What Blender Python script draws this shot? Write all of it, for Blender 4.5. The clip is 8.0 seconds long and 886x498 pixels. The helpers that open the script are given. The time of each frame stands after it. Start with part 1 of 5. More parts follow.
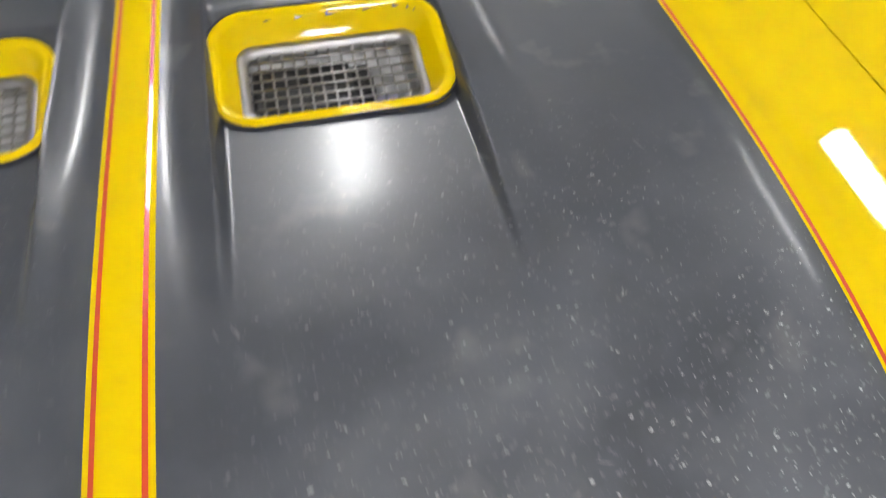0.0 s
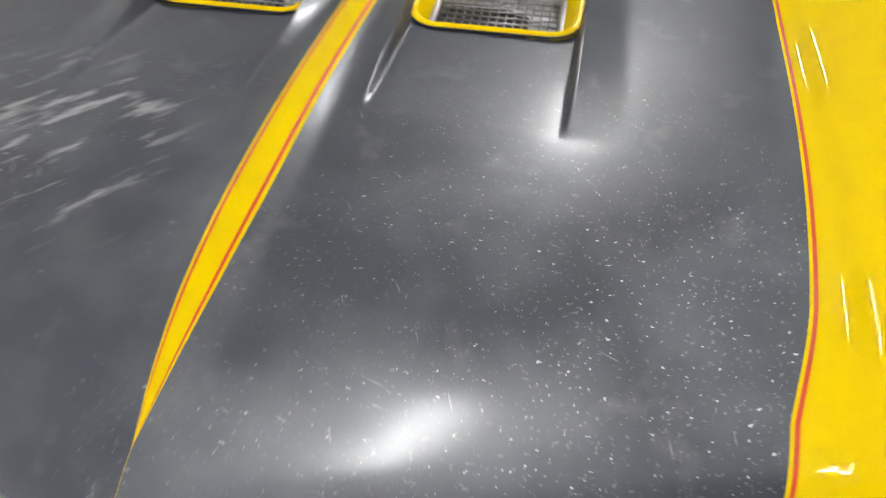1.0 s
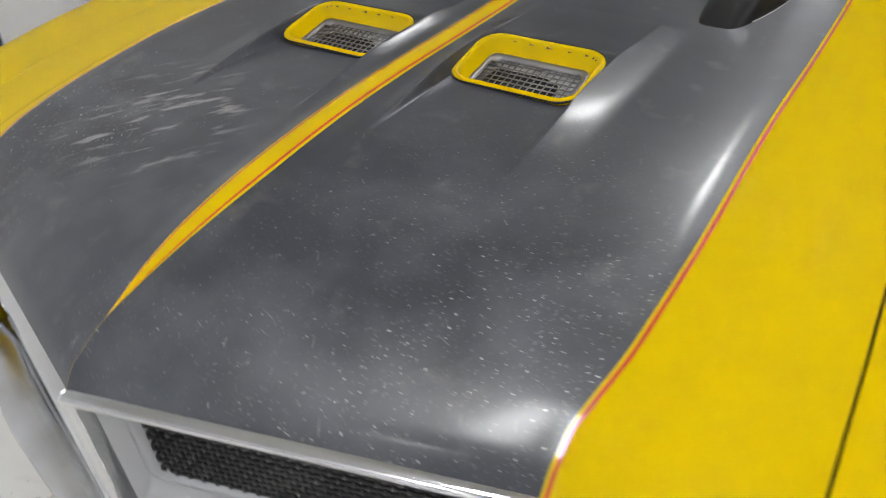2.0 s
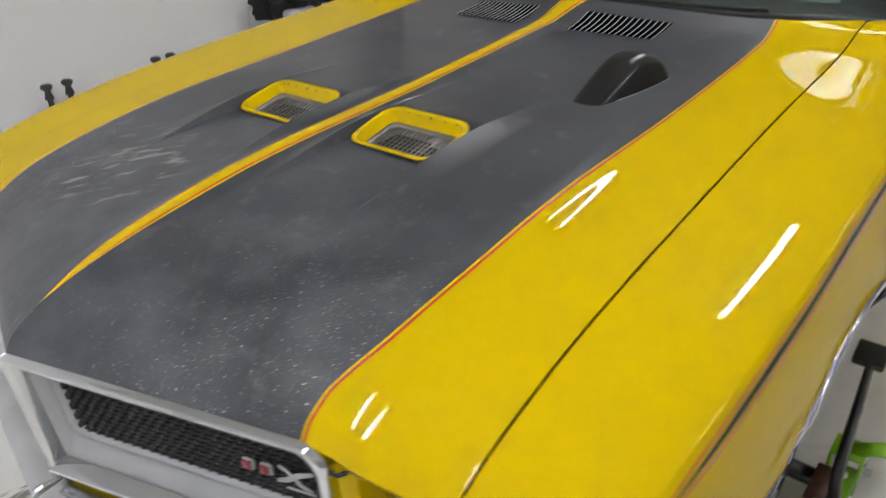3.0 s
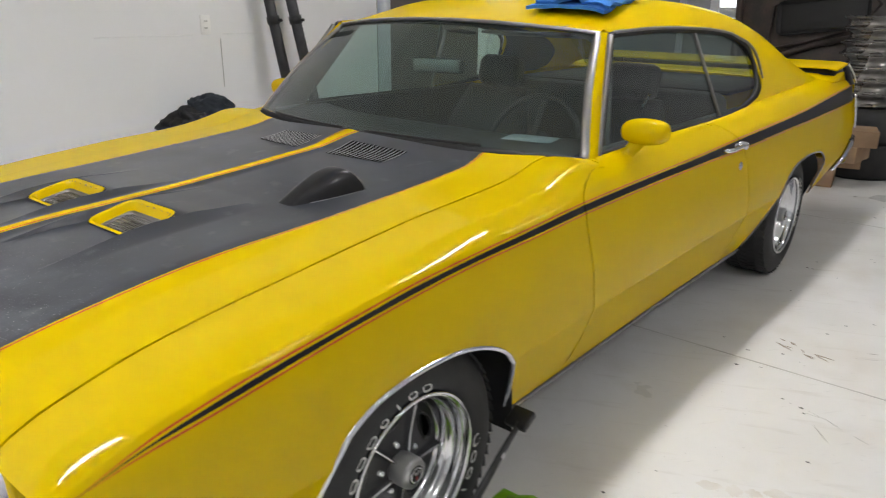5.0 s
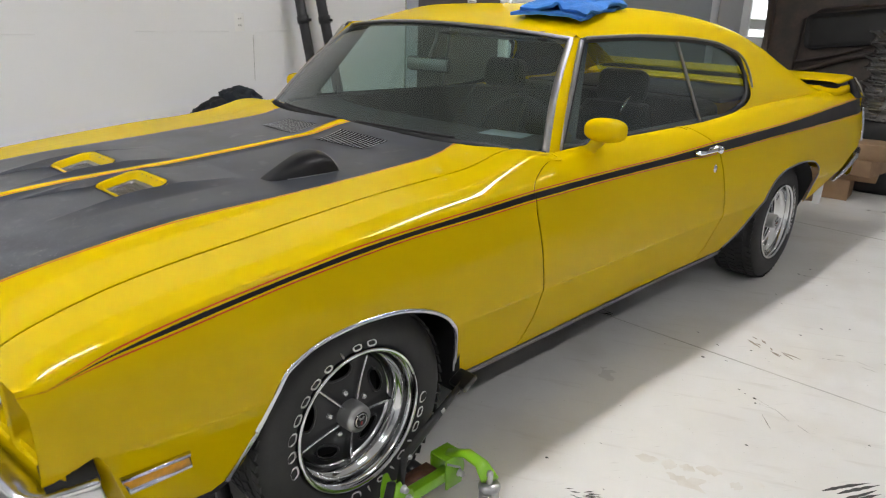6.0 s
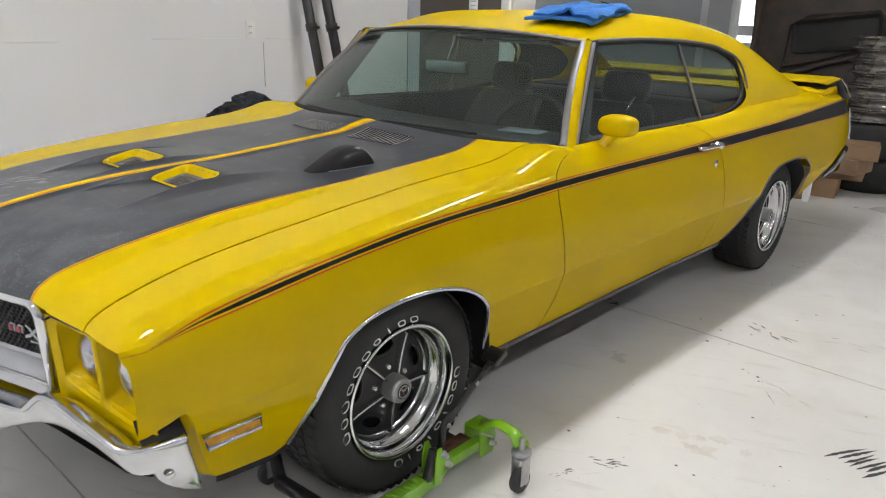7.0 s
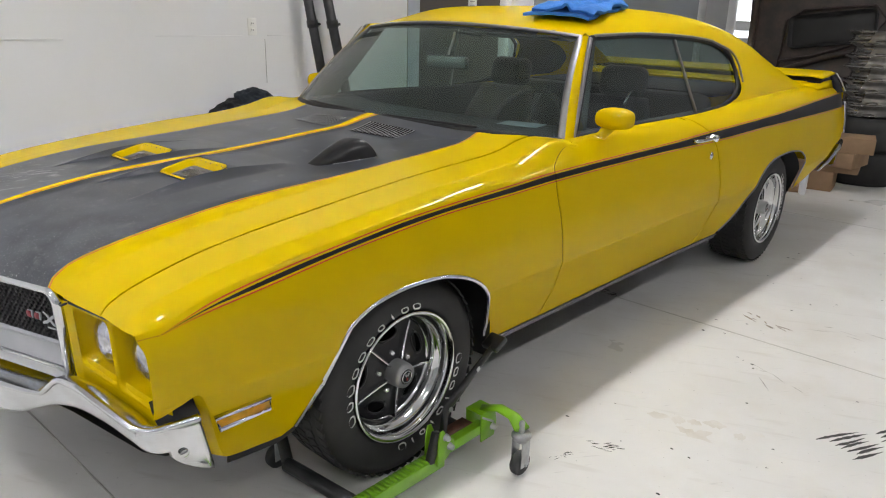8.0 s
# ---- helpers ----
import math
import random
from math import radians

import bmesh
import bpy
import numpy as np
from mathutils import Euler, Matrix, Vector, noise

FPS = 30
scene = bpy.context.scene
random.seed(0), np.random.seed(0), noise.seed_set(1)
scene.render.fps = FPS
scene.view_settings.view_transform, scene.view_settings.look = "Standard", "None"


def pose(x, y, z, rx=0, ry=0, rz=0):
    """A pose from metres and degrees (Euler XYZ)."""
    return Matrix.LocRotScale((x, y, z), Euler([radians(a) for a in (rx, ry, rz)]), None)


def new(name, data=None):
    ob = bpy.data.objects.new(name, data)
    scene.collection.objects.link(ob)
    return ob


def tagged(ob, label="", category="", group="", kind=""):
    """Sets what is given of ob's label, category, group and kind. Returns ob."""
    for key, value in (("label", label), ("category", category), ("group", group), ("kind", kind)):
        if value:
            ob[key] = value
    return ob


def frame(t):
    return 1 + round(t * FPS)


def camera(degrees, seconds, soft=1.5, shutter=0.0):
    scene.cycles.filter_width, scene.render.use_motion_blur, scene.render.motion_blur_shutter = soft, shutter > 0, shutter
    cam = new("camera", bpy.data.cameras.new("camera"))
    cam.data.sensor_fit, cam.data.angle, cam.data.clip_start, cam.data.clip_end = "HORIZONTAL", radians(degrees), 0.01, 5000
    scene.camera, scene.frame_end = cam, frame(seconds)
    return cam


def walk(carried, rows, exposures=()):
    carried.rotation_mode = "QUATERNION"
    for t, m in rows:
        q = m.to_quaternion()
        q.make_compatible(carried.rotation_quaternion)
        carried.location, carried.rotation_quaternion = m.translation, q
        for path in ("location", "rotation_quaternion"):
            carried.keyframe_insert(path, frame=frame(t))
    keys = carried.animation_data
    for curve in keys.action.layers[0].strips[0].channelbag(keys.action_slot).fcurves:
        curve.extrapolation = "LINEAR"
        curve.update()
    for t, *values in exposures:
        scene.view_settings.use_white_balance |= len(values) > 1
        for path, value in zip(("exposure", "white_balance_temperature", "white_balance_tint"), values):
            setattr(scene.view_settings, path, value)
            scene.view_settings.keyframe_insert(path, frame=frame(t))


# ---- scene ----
# camera: seconds, place, turn about x, y, z
cam = camera(63.15, 8.0, soft=1.1, shutter=0.5)
PATH = [
    (0.0, 0.135, -0.811, 1.210, 42.33, -0.12, -13.39),
    (0.5, 0.201, -0.978, 1.177, 45.98, 0.46, 0.24),
    (1.0, 0.281, -1.123, 1.204, 49.05, -0.21, 11.98),
    (1.2, 0.333, -1.160, 1.233, 50.48, 0.48, 16.57),
    (2.3, 0.744, -1.168, 1.252, 55.91, 0.86, 36.70),
    (2.5, 0.827, -1.183, 1.261, 56.98, 1.20, 38.08),
    (3.0, 1.025, -1.159, 1.315, 60.39, 2.25, 39.63),
    (3.5, 1.215, -1.065, 1.326, 64.52, 2.08, 41.00),
    (4.0, 1.392, -1.016, 1.347, 67.43, 1.78, 42.02),
    (4.5, 1.585, -1.033, 1.330, 69.54, 0.58, 41.08),
    (5.0, 1.774, -1.042, 1.341, 71.04, -0.49, 39.61),
    (5.2, 1.861, -1.028, 1.373, 70.34, 0.45, 39.82),
    (6.3, 2.138, -1.098, 1.336, 71.44, -2.47, 44.80),
    (6.5, 2.139, -1.160, 1.332, 71.54, -2.12, 44.36),
    (7.0, 2.135, -1.274, 1.328, 71.99, -1.63, 42.78),
    (7.5, 2.166, -1.324, 1.326, 71.89, -1.54, 42.59),
    (8.0, 2.176, -1.326, 1.326, 71.75, -1.42, 42.69),
]
walk(cam, [(t, pose(x, y, z, a, b, c)) for t, x, y, z, a, b, c in PATH], exposures=[(0.0, 0.10), (1.2, 0.08), (2.4, -0.44), (3.2, -0.34), (4.0, -0.2), (5.0, -0.12), (8.0, -0.14)])

# ---- world and light ----
world = bpy.data.worlds.new("world")
scene.world = world
world.use_nodes = True
wn = world.node_tree
sky = wn.nodes.new("ShaderNodeTexSky")
sky.sky_type, sky.sun_disc = "NISHITA", False
sky.sun_elevation, sky.sun_rotation = radians(35), radians(60)
wn.links.new(sky.outputs[0], wn.nodes["Background"].inputs[0])
wn.nodes["Background"].inputs[1].default_value = 0.10


# ---- materials ----
def node(tree, kind, **inputs):
    n = tree.nodes.new(kind)
    for key, value in inputs.items():
        n.inputs[key.replace("_", " ")].default_value = value
    return n


def mix_rgb(tree, fac, a, b, mode="MIX"):
    n = tree.nodes.new("ShaderNodeMix")
    n.data_type, n.blend_type = "RGBA", mode
    for sock, value in ((n.inputs[0], fac), (n.inputs[6], a), (n.inputs[7], b)):
        if isinstance(value, bpy.types.NodeSocket):
            tree.links.new(value, sock)
        else:
            sock.default_value = value
    return n.outputs[2]


def ramp(tree, src, lo, hi, a=0.0, b=1.0):
    n = tree.nodes.new("ShaderNodeMapRange")
    tree.links.new(src, n.inputs[0])
    for i, v in enumerate((lo, hi, a, b)):
        n.inputs[1 + i].default_value = v
    return n.outputs[0]


def material(name, color, rough=0.5, metal=0.0, coat=0.0, var=0.0, scale=6.0, fine=120.0, bump=0.0, rvar=0.0, color2=None, ior=1.5, spec=0.5):
    """A surface with variation at two scales in colour and gloss, and fine relief."""
    m = bpy.data.materials.new(name)
    m.use_nodes = True
    t = m.node_tree
    p = t.nodes["Principled BSDF"]
    p.inputs["Metallic"].default_value, p.inputs["Roughness"].default_value = metal, rough
    p.inputs["IOR"].default_value = ior
    p.inputs["Specular IOR Level"].default_value = spec
    p.inputs["Coat Weight"].default_value, p.inputs["Coat Roughness"].default_value = coat, 0.03
    base = (*color, 1)
    p.inputs["Base Color"].default_value = base
    if var or rvar or bump or color2:
        tc = t.nodes.new("ShaderNodeTexCoord")
        big, small = node(t, "ShaderNodeTexNoise", Scale=scale, Detail=5.0), node(t, "ShaderNodeTexNoise", Scale=fine, Detail=4.0)
        for n in (big, small):
            t.links.new(tc.outputs["Object"], n.inputs["Vector"])
        other = (*color2, 1) if color2 else tuple(c * (1 - var) for c in color) + (1,)
        c = mix_rgb(t, ramp(t, big.outputs[0], 0.38, 0.66), base, other)
        c = mix_rgb(t, ramp(t, small.outputs[0], 0.35, 0.75, 0, max(var, 0.1)), c, other)
        t.links.new(c, p.inputs["Base Color"])
        if rvar:
            r = ramp(t, big.outputs[0], 0.3, 0.7, rough - rvar, rough + rvar)
            t.links.new(r, p.inputs["Roughness"])
        if bump:
            b = node(t, "ShaderNodeBump", Strength=bump, Distance=0.002)
            t.links.new(small.outputs[0], b.inputs["Height"])
            t.links.new(b.outputs[0], p.inputs["Normal"])
    return m


def noise_mask(t, tc, scale, lo, hi, stretch=(1, 1, 1), turn=0.0, detail=3.0):
    """Specks or streaks: where a noise, stretched and turned, passes a limit."""
    mp = t.nodes.new("ShaderNodeMapping")
    mp.vector_type = "TEXTURE"
    mp.inputs["Scale"].default_value, mp.inputs["Rotation"].default_value = [1 / k for k in stretch], (0, 0, radians(turn))
    t.links.new(tc.outputs["Object"], mp.inputs["Vector"])
    n = node(t, "ShaderNodeTexNoise", Scale=scale, Detail=detail)
    t.links.new(mp.outputs[0], n.inputs["Vector"])
    return ramp(t, n.outputs[0], lo, hi)


def times(t, a, b):
    n = t.nodes.new("ShaderNodeMath")
    n.operation = "MULTIPLY"
    for s, v in zip(n.inputs, (a, b)):
        if isinstance(v, bpy.types.NodeSocket):
            t.links.new(v, s)
        else:
            s.default_value = v
    return n.outputs[0]


def paint_black():
    """Worn satin black paint: grey haze with some sheen painted in, chips on the nose, short scratches, a scuffed
    patch.
    """
    m = material("hood_black", (0.031, 0.035, 0.046), 0.42, var=0.22, scale=3.0, fine=60, rvar=0.06)
    t = m.node_tree
    p = t.nodes["Principled BSDF"]
    p.inputs["Coat Weight"].default_value, p.inputs["Coat Roughness"].default_value = 0.33, 0.17
    p.inputs["Specular IOR Level"].default_value = 0.60
    c = p.inputs["Base Color"].links[0].from_socket
    tc = t.nodes.new("ShaderNodeTexCoord")
    sep = t.nodes.new("ShaderNodeSeparateXYZ")
    t.links.new(tc.outputs["Object"], sep.inputs[0])
    front = ramp(t, sep.outputs[1], -0.25, -0.62)
    area = noise_mask(t, tc, 3.0, 0.36, 0.58)
    gather = times(t, front, area)
    c = mix_rgb(t, times(t, noise_mask(t, tc, 5.0, 0.42, 0.72, detail=7.0), 0.4), c, (0.052, 0.057, 0.070, 1))
    # lighter towards the nose: grey film plus ceiling sheen put into the colour
    c = mix_rgb(t, times(t, front, times(t, noise_mask(t, tc, 9.0, 0.40, 0.70, detail=9.0), 0.50)), c, (0.125, 0.132, 0.15, 1))
    c = mix_rgb(t, times(t, noise_mask(t, tc, 16.0, 0.62, 0.74), 0.35), c, (0.16, 0.16, 0.165, 1))
    c = mix_rgb(t, times(t, gather, times(t, noise_mask(t, tc, 230.0, 0.62, 0.70), 0.38)), c, (0.30, 0.30, 0.31, 1))
    c = mix_rgb(t, times(t, gather, noise_mask(t, tc, 205.0, 0.672, 0.706, (1, 1.2, 1), 6, 4.0)), c, (0.50, 0.50, 0.51, 1))
    c = mix_rgb(t, times(t, front, times(t, noise_mask(t, tc, 26.0, 0.725, 0.75, (9, 1.2, 1), 24), 0.25)), c, (0.40, 0.40, 0.40, 1))
    c = mix_rgb(t, times(t, front, times(t, noise_mask(t, tc, 22.0, 0.725, 0.75, (1.2, 10, 1), -15), 0.22)), c, (0.42, 0.42, 0.42, 1))
    side = times(t, ramp(t, sep.outputs[0], -0.08, -0.16), times(t, ramp(t, sep.outputs[0], -0.42, -0.30), times(t, ramp(t, sep.outputs[1], -0.74, -0.66), ramp(t, sep.outputs[1], -0.42, -0.52))))
    c = mix_rgb(t, times(t, side, noise_mask(t, tc, 16.0, 0.55, 0.66, (1, 4, 1), 42, 6.0)), c, (0.28, 0.27, 0.27, 1))
    t.links.new(c, p.inputs["Base Color"])
    return m


YELLOW = material("yellow_paint", (0.64, 0.442, 0.0003), 0.5, coat=0.40, var=0.03, scale=2.0, fine=400, spec=0.0)
BLACK = paint_black()
STRIPE = material("side_stripe_black", (0.016, 0.014, 0.017), 0.42, var=0.25, scale=9, spec=0.18)
RED = material("pinstripe_red", (0.55, 0.035, 0.004), 0.35, coat=0.6, var=0.1)
CHROME = material("chrome", (0.78, 0.79, 0.80), 0.09, 1.0, rvar=0.05, scale=9, var=0.12)
STEEL = material("satin_trim", (0.30, 0.29, 0.285), 0.45, 1.0, var=0.10, scale=20)
LOUVER = material("louver_grey", (0.38, 0.38, 0.385), 0.34, var=0.1)
SILVER = material("silver_paint", (0.46, 0.47, 0.49), 0.38, 0.35, var=0.1, scale=10)
RUBBER = material("tyre_rubber", (0.022, 0.022, 0.023), 0.72, var=0.4, scale=14, fine=220, bump=0.25, color2=(0.032, 0.031, 0.030))
WHITE = material("white_letter", (0.75, 0.74, 0.72), 0.6, var=0.1)
DARK = material("flat_black", (0.012, 0.012, 0.013), 0.65, var=0.3, scale=20, bump=0.15)
MESHBLK = material("grille_black", (0.02, 0.019, 0.019), 0.5, var=0.3, scale=30)
VINYL = material("black_vinyl", (0.009, 0.0095, 0.010), 0.55, var=0.25, scale=10, fine=260, bump=0.3)
def paint_floor():
    """Pale floor paint with tan stains, drag streaks and dark specks."""
    m = material("painted_concrete", (0.82, 0.81, 0.79), 0.34, var=0.14, scale=1.3, fine=24, bump=0.1, rvar=0.08, color2=(0.73, 0.715, 0.69))
    t = m.node_tree
    p = t.nodes["Principled BSDF"]
    c = p.inputs["Base Color"].links[0].from_socket
    tc = t.nodes.new("ShaderNodeTexCoord")
    c = mix_rgb(t, times(t, noise_mask(t, tc, 2.3, 0.52, 0.78, detail=8.0), 0.55), c, (0.60, 0.55, 0.48, 1))
    c = mix_rgb(t, times(t, noise_mask(t, tc, 3.0, 0.60, 0.72, (1, 7, 1), 25, 6.0), 0.30), c, (0.50, 0.46, 0.41, 1))
    c = mix_rgb(t, times(t, noise_mask(t, tc, 9.0, 0.66, 0.76, (9, 1, 1), -35, 4.0), 0.35), c, (0.42, 0.40, 0.38, 1))
    c = mix_rgb(t, times(t, noise_mask(t, tc, 85.0, 0.71, 0.75), 0.6), c, (0.28, 0.26, 0.24, 1))
    t.links.new(c, p.inputs["Base Color"])
    return m


FLOORM = paint_floor()
WALLM = material("white_wall_panel", (0.83, 0.835, 0.85), 0.55, var=0.05, scale=0.9, fine=40, bump=0.12)
# wall colour darkened so that less light bounces onto the car
DIMW = material("dimmed_wall", (0.46, 0.46, 0.47), 0.6, var=0.1, scale=1.2)
CEILM = material("ceiling_white", (0.72, 0.72, 0.72), 0.7, var=0.05, scale=1.5)


def node_noise(t, tc, scale):
    n = node(t, "ShaderNodeTexNoise", Scale=scale, Detail=4.0)
    t.links.new(tc.outputs["Object"], n.inputs["Vector"])
    return n.outputs[0]


def glass_material(name, tint, veil_low=0.008, veil_high=0.020):
    m = bpy.data.materials.new(name)
    m.use_nodes = True
    t = m.node_tree
    t.nodes.remove(t.nodes["Principled BSDF"])
    trans, gloss = t.nodes.new("ShaderNodeBsdfTransparent"), t.nodes.new("ShaderNodeBsdfGlossy")
    trans.inputs[0].default_value = (*tint, 1)
    gloss.inputs[1].default_value = 0.01
    face = node(t, "ShaderNodeLayerWeight", Blend=0.5)
    power = t.nodes.new("ShaderNodeMath")
    power.operation = "POWER"
    power.inputs[1].default_value = 5.0
    t.links.new(face.outputs["Facing"], power.inputs[0])
    fres = ramp(t, power.outputs[0], 0.0, 1.0, 0.075, 1.0)
    mixer = t.nodes.new("ShaderNodeMixShader")
    # teal veil: thin dust plus reflected glare put into the glass colour
    veil, film = node(t, "ShaderNodeBsdfDiffuse", Color=(0.42, 0.52, 0.50, 1)), t.nodes.new("ShaderNodeMixShader")
    tc = t.nodes.new("ShaderNodeTexCoord")
    t.links.new(ramp(t, node_noise(t, tc, 5.0), 0.3, 0.7, veil_low, veil_high), film.inputs[0])
    t.links.new(trans.outputs[0], film.inputs[1])
    t.links.new(veil.outputs[0], film.inputs[2])
    for a, b in ((fres, mixer.inputs[0]), (film.outputs[0], mixer.inputs[1]), (gloss.outputs[0], mixer.inputs[2]), (mixer.outputs[0], t.nodes["Material Output"].inputs[0])):
        t.links.new(a, b)
    return m


GLASS = glass_material("tinted_glass", (0.60, 0.72, 0.69))
# stronger veil, painted in place of the dash's reflection in the windshield
HAZY = glass_material("hazy_windshield", (0.60, 0.74, 0.70), 0.026, 0.050)


def emission(name, color, strength):
    m = bpy.data.materials.new(name)
    m.use_nodes = True
    p = m.node_tree.nodes["Principled BSDF"]
    p.inputs["Base Color"].default_value = (0.8, 0.8, 0.8, 1)
    p.inputs["Emission Color"].default_value, p.inputs["Emission Strength"].default_value = (*color, 1), strength
    return m


TUBE = emission("tube_glow", (0.99, 0.99, 1.0), 66.0)


# ---- mesh helpers ----
def curve(*pts):
    """A smooth monotone curve through (x, y) pairs, level beyond its ends."""
    xs, ys = np.array([p[0] for p in pts], float), np.array([p[1] for p in pts], float)
    h, d = np.diff(xs), np.diff(ys) / np.diff(xs)
    m = np.zeros(len(xs))
    m[0], m[-1] = d[0], d[-1]
    for i in range(1, len(xs) - 1):
        if d[i - 1] * d[i] > 0:
            w1, w2 = 2 * h[i] + h[i - 1], h[i] + 2 * h[i - 1]
            m[i] = (w1 + w2) / (w1 / d[i - 1] + w2 / d[i])

    def f(x):
        x = min(max(x, xs[0]), xs[-1])
        i = min(int(np.searchsorted(xs, x, "right")) - 1, len(xs) - 2)
        t = (x - xs[i]) / h[i]
        return float(ys[i] * (1 + 2 * t) * (1 - t) ** 2 + m[i] * h[i] * t * (1 - t) ** 2 + ys[i + 1] * t * t * (3 - 2 * t) + m[i + 1] * h[i] * t * t * (t - 1))
    return f


def spline(points, n=24):
    """A smooth line through points, rounded evenly."""
    p = [Vector(q) for q in points]
    p = [p[0] * 2 - p[1]] + p + [p[-1] * 2 - p[-2]]
    out = []
    for i in range(1, len(p) - 2):
        for k in range(n):
            t = k / n
            out.append(0.5 * (2 * p[i] + (p[i + 1] - p[i - 1]) * t + (2 * p[i - 1] - 5 * p[i] + 4 * p[i + 1] - p[i + 2]) * t * t + (3 * p[i] - p[i - 1] - 3 * p[i + 1] + p[i + 2]) * t ** 3))
    return out + [p[-2]]


def smooth(a, b, x):
    t = min(max((x - a) / (b - a), 0.0), 1.0)
    return t * t * (3 - 2 * t)


def spread(a, b, n):
    return [a + (b - a) * i / n for i in range(n + 1)]


def part(name, bm, mat, parent=None, label="", shade=True, flip=False):
    """Links a bmesh as one mesh object under a thing or a part."""
    if flip:
        bmesh.ops.reverse_faces(bm, faces=bm.faces[:])
    me = bpy.data.meshes.new(name)
    bm.to_mesh(me)
    bm.free()
    for m in mat if isinstance(mat, (list, tuple)) else [mat]:
        me.materials.append(m)
    if shade:
        me.polygons.foreach_set("use_smooth", [True] * len(me.polygons))
    ob = new(name, me)
    if parent:
        ob.parent = parent
    return tagged(ob, label)


def sheet(rows, mats=None, keep=None, closed=False):
    """A bmesh skin over rows of points. mats: a slot per column; keep: a test on a face's centre."""
    bm = bmesh.new()
    vs = [[bm.verts.new(p) for p in r] for r in rows]
    n = len(rows[0])
    for i in range(len(rows) - 1):
        for j in range(n if closed else n - 1):
            k = (j + 1) % n
            q = [vs[i][j], vs[i][k], vs[i + 1][k], vs[i + 1][j]]
            c = (q[0].co + q[1].co + q[2].co + q[3].co) / 4
            if keep and not keep(c):
                continue
            if (q[0].co - q[2].co).length < 1e-7 or (q[1].co - q[3].co).length < 1e-7:
                continue
            f = bm.faces.new(q)
            if mats:
                f.material_index = mats[j]
    bmesh.ops.remove_doubles(bm, verts=bm.verts, dist=1e-6)
    loose = [v for v in bm.verts if not v.link_faces]
    bmesh.ops.delete(bm, geom=loose, context="VERTS")
    return bm


def thick(ob, t=0.003, offset=-1.0, crisp=True):
    s = ob.modifiers.new("thickness", "SOLIDIFY")
    s.thickness, s.offset = t, offset
    if crisp:
        e = ob.modifiers.new("crisp_rim", "EDGE_SPLIT")
        e.split_angle = radians(45)
    return ob


def box(w, d, h, bevel=0.0, seg=2, at=(0, 0, 0)):
    """A box w x d x h, its base centred at `at`."""
    bm = bmesh.new()
    bmesh.ops.create_cube(bm, size=1, matrix=Matrix.Translation((at[0], at[1], at[2] + h / 2)) @ Matrix.Diagonal((w, d, h, 1)))
    if bevel:
        bmesh.ops.bevel(bm, geom=bm.edges[:], offset=bevel, segments=seg, affect="EDGES", profile=0.5)
    return bm


def merge(*bms):
    out = bmesh.new()
    for b in bms:
        me = bpy.data.meshes.new("tmp")
        b.to_mesh(me)
        b.free()
        out.from_mesh(me)
        bpy.data.meshes.remove(me)
    return out


def moved(bm, m):
    bmesh.ops.transform(bm, matrix=m, verts=bm.verts)
    return bm


def lathe(profile, n=48, axis="x"):
    """Turns (radius, height) pairs round the axis."""
    rows = []
    for r, h in profile:
        ring = []
        for i in range(n):
            a = 2 * math.pi * i / n
            c, s = r * math.cos(a), r * math.sin(a)
            ring.append({"x": (h, c, s), "y": (c, h, s), "z": (c, s, h)}[axis])
        rows.append(ring)
    return sheet(rows, closed=True)


def tube(points, radius, n=8, closed=False, flat=(1, 1), up=None):
    """A rod along points."""
    pts = [Vector(p) for p in points]
    rows = []
    k = len(pts)
    for i, p in enumerate(pts):
        a, b = (pts[i - 1] if i or closed else p), (pts[(i + 1) % k] if i < k - 1 or closed else p)
        d = (b - a).normalized()
        ref = Vector(up) if up else (Vector((0, 0, 1)) if abs(d.z) < 0.9 else Vector((1, 0, 0)))
        u = d.cross(ref).normalized()
        v = u.cross(d)
        r = radius[i] if isinstance(radius, (list, tuple)) else radius
        rows.append([p + r * (math.cos(2 * math.pi * j / n) * u * flat[0] + math.sin(2 * math.pi * j / n) * v * flat[1]) for j in range(n)])
    if closed:
        rows.append(rows[0])
    bm = sheet(rows, closed=True)
    if not closed:
        for row in (rows[0], rows[-1]):
            bm.verts.ensure_lookup_table()
        ends = [e for e in bm.edges if len(e.link_faces) == 1]
        if ends:
            bmesh.ops.holes_fill(bm, edges=ends, sides=0)
    bmesh.ops.recalc_face_normals(bm, faces=bm.faces)
    return bm


# ---- the room ----
def slab(name, w, d, h, at, mat, label, kind="structure", category=""):
    ob = part(name, box(w, d, h, at=at), mat, shade=False)
    return tagged(ob, label, category, kind=kind)


slab("floor", 12, 14.5, 0.2, (2.5, 0.0, -0.2), FLOORM, "pale painted concrete garage floor with scuffs", category="floor")
slab("wall_west", 0.15, 10.0, 3.4, (-2.385, -1.9, 0), WALLM, "white painted panel garage wall", category="wall")
slab("wall_closet_front", 1.1, 0.12, 3.4, (-1.85, 3.26, 0), WALLM, "grey wall beside a brown door", category="wall")
slab("wall_closet_side", 0.12, 3.3, 3.4, (-1.36, 4.97, 0), WALLM, "grey painted wall", category="wall")
# north and east walls take the dimmed colour; the east one is unseen
slab("wall_north", 9.0, 0.15, 3.4, (3.1, 6.7, 0), DIMW, "garage wall behind the car, coloured dark to dim its bounce", category="wall")
slab("wall_east", 0.15, 13.7, 3.4, (7.4, 0.0, 0), DIMW, "unseen garage wall, coloured dark to dim its bounce", category="wall")
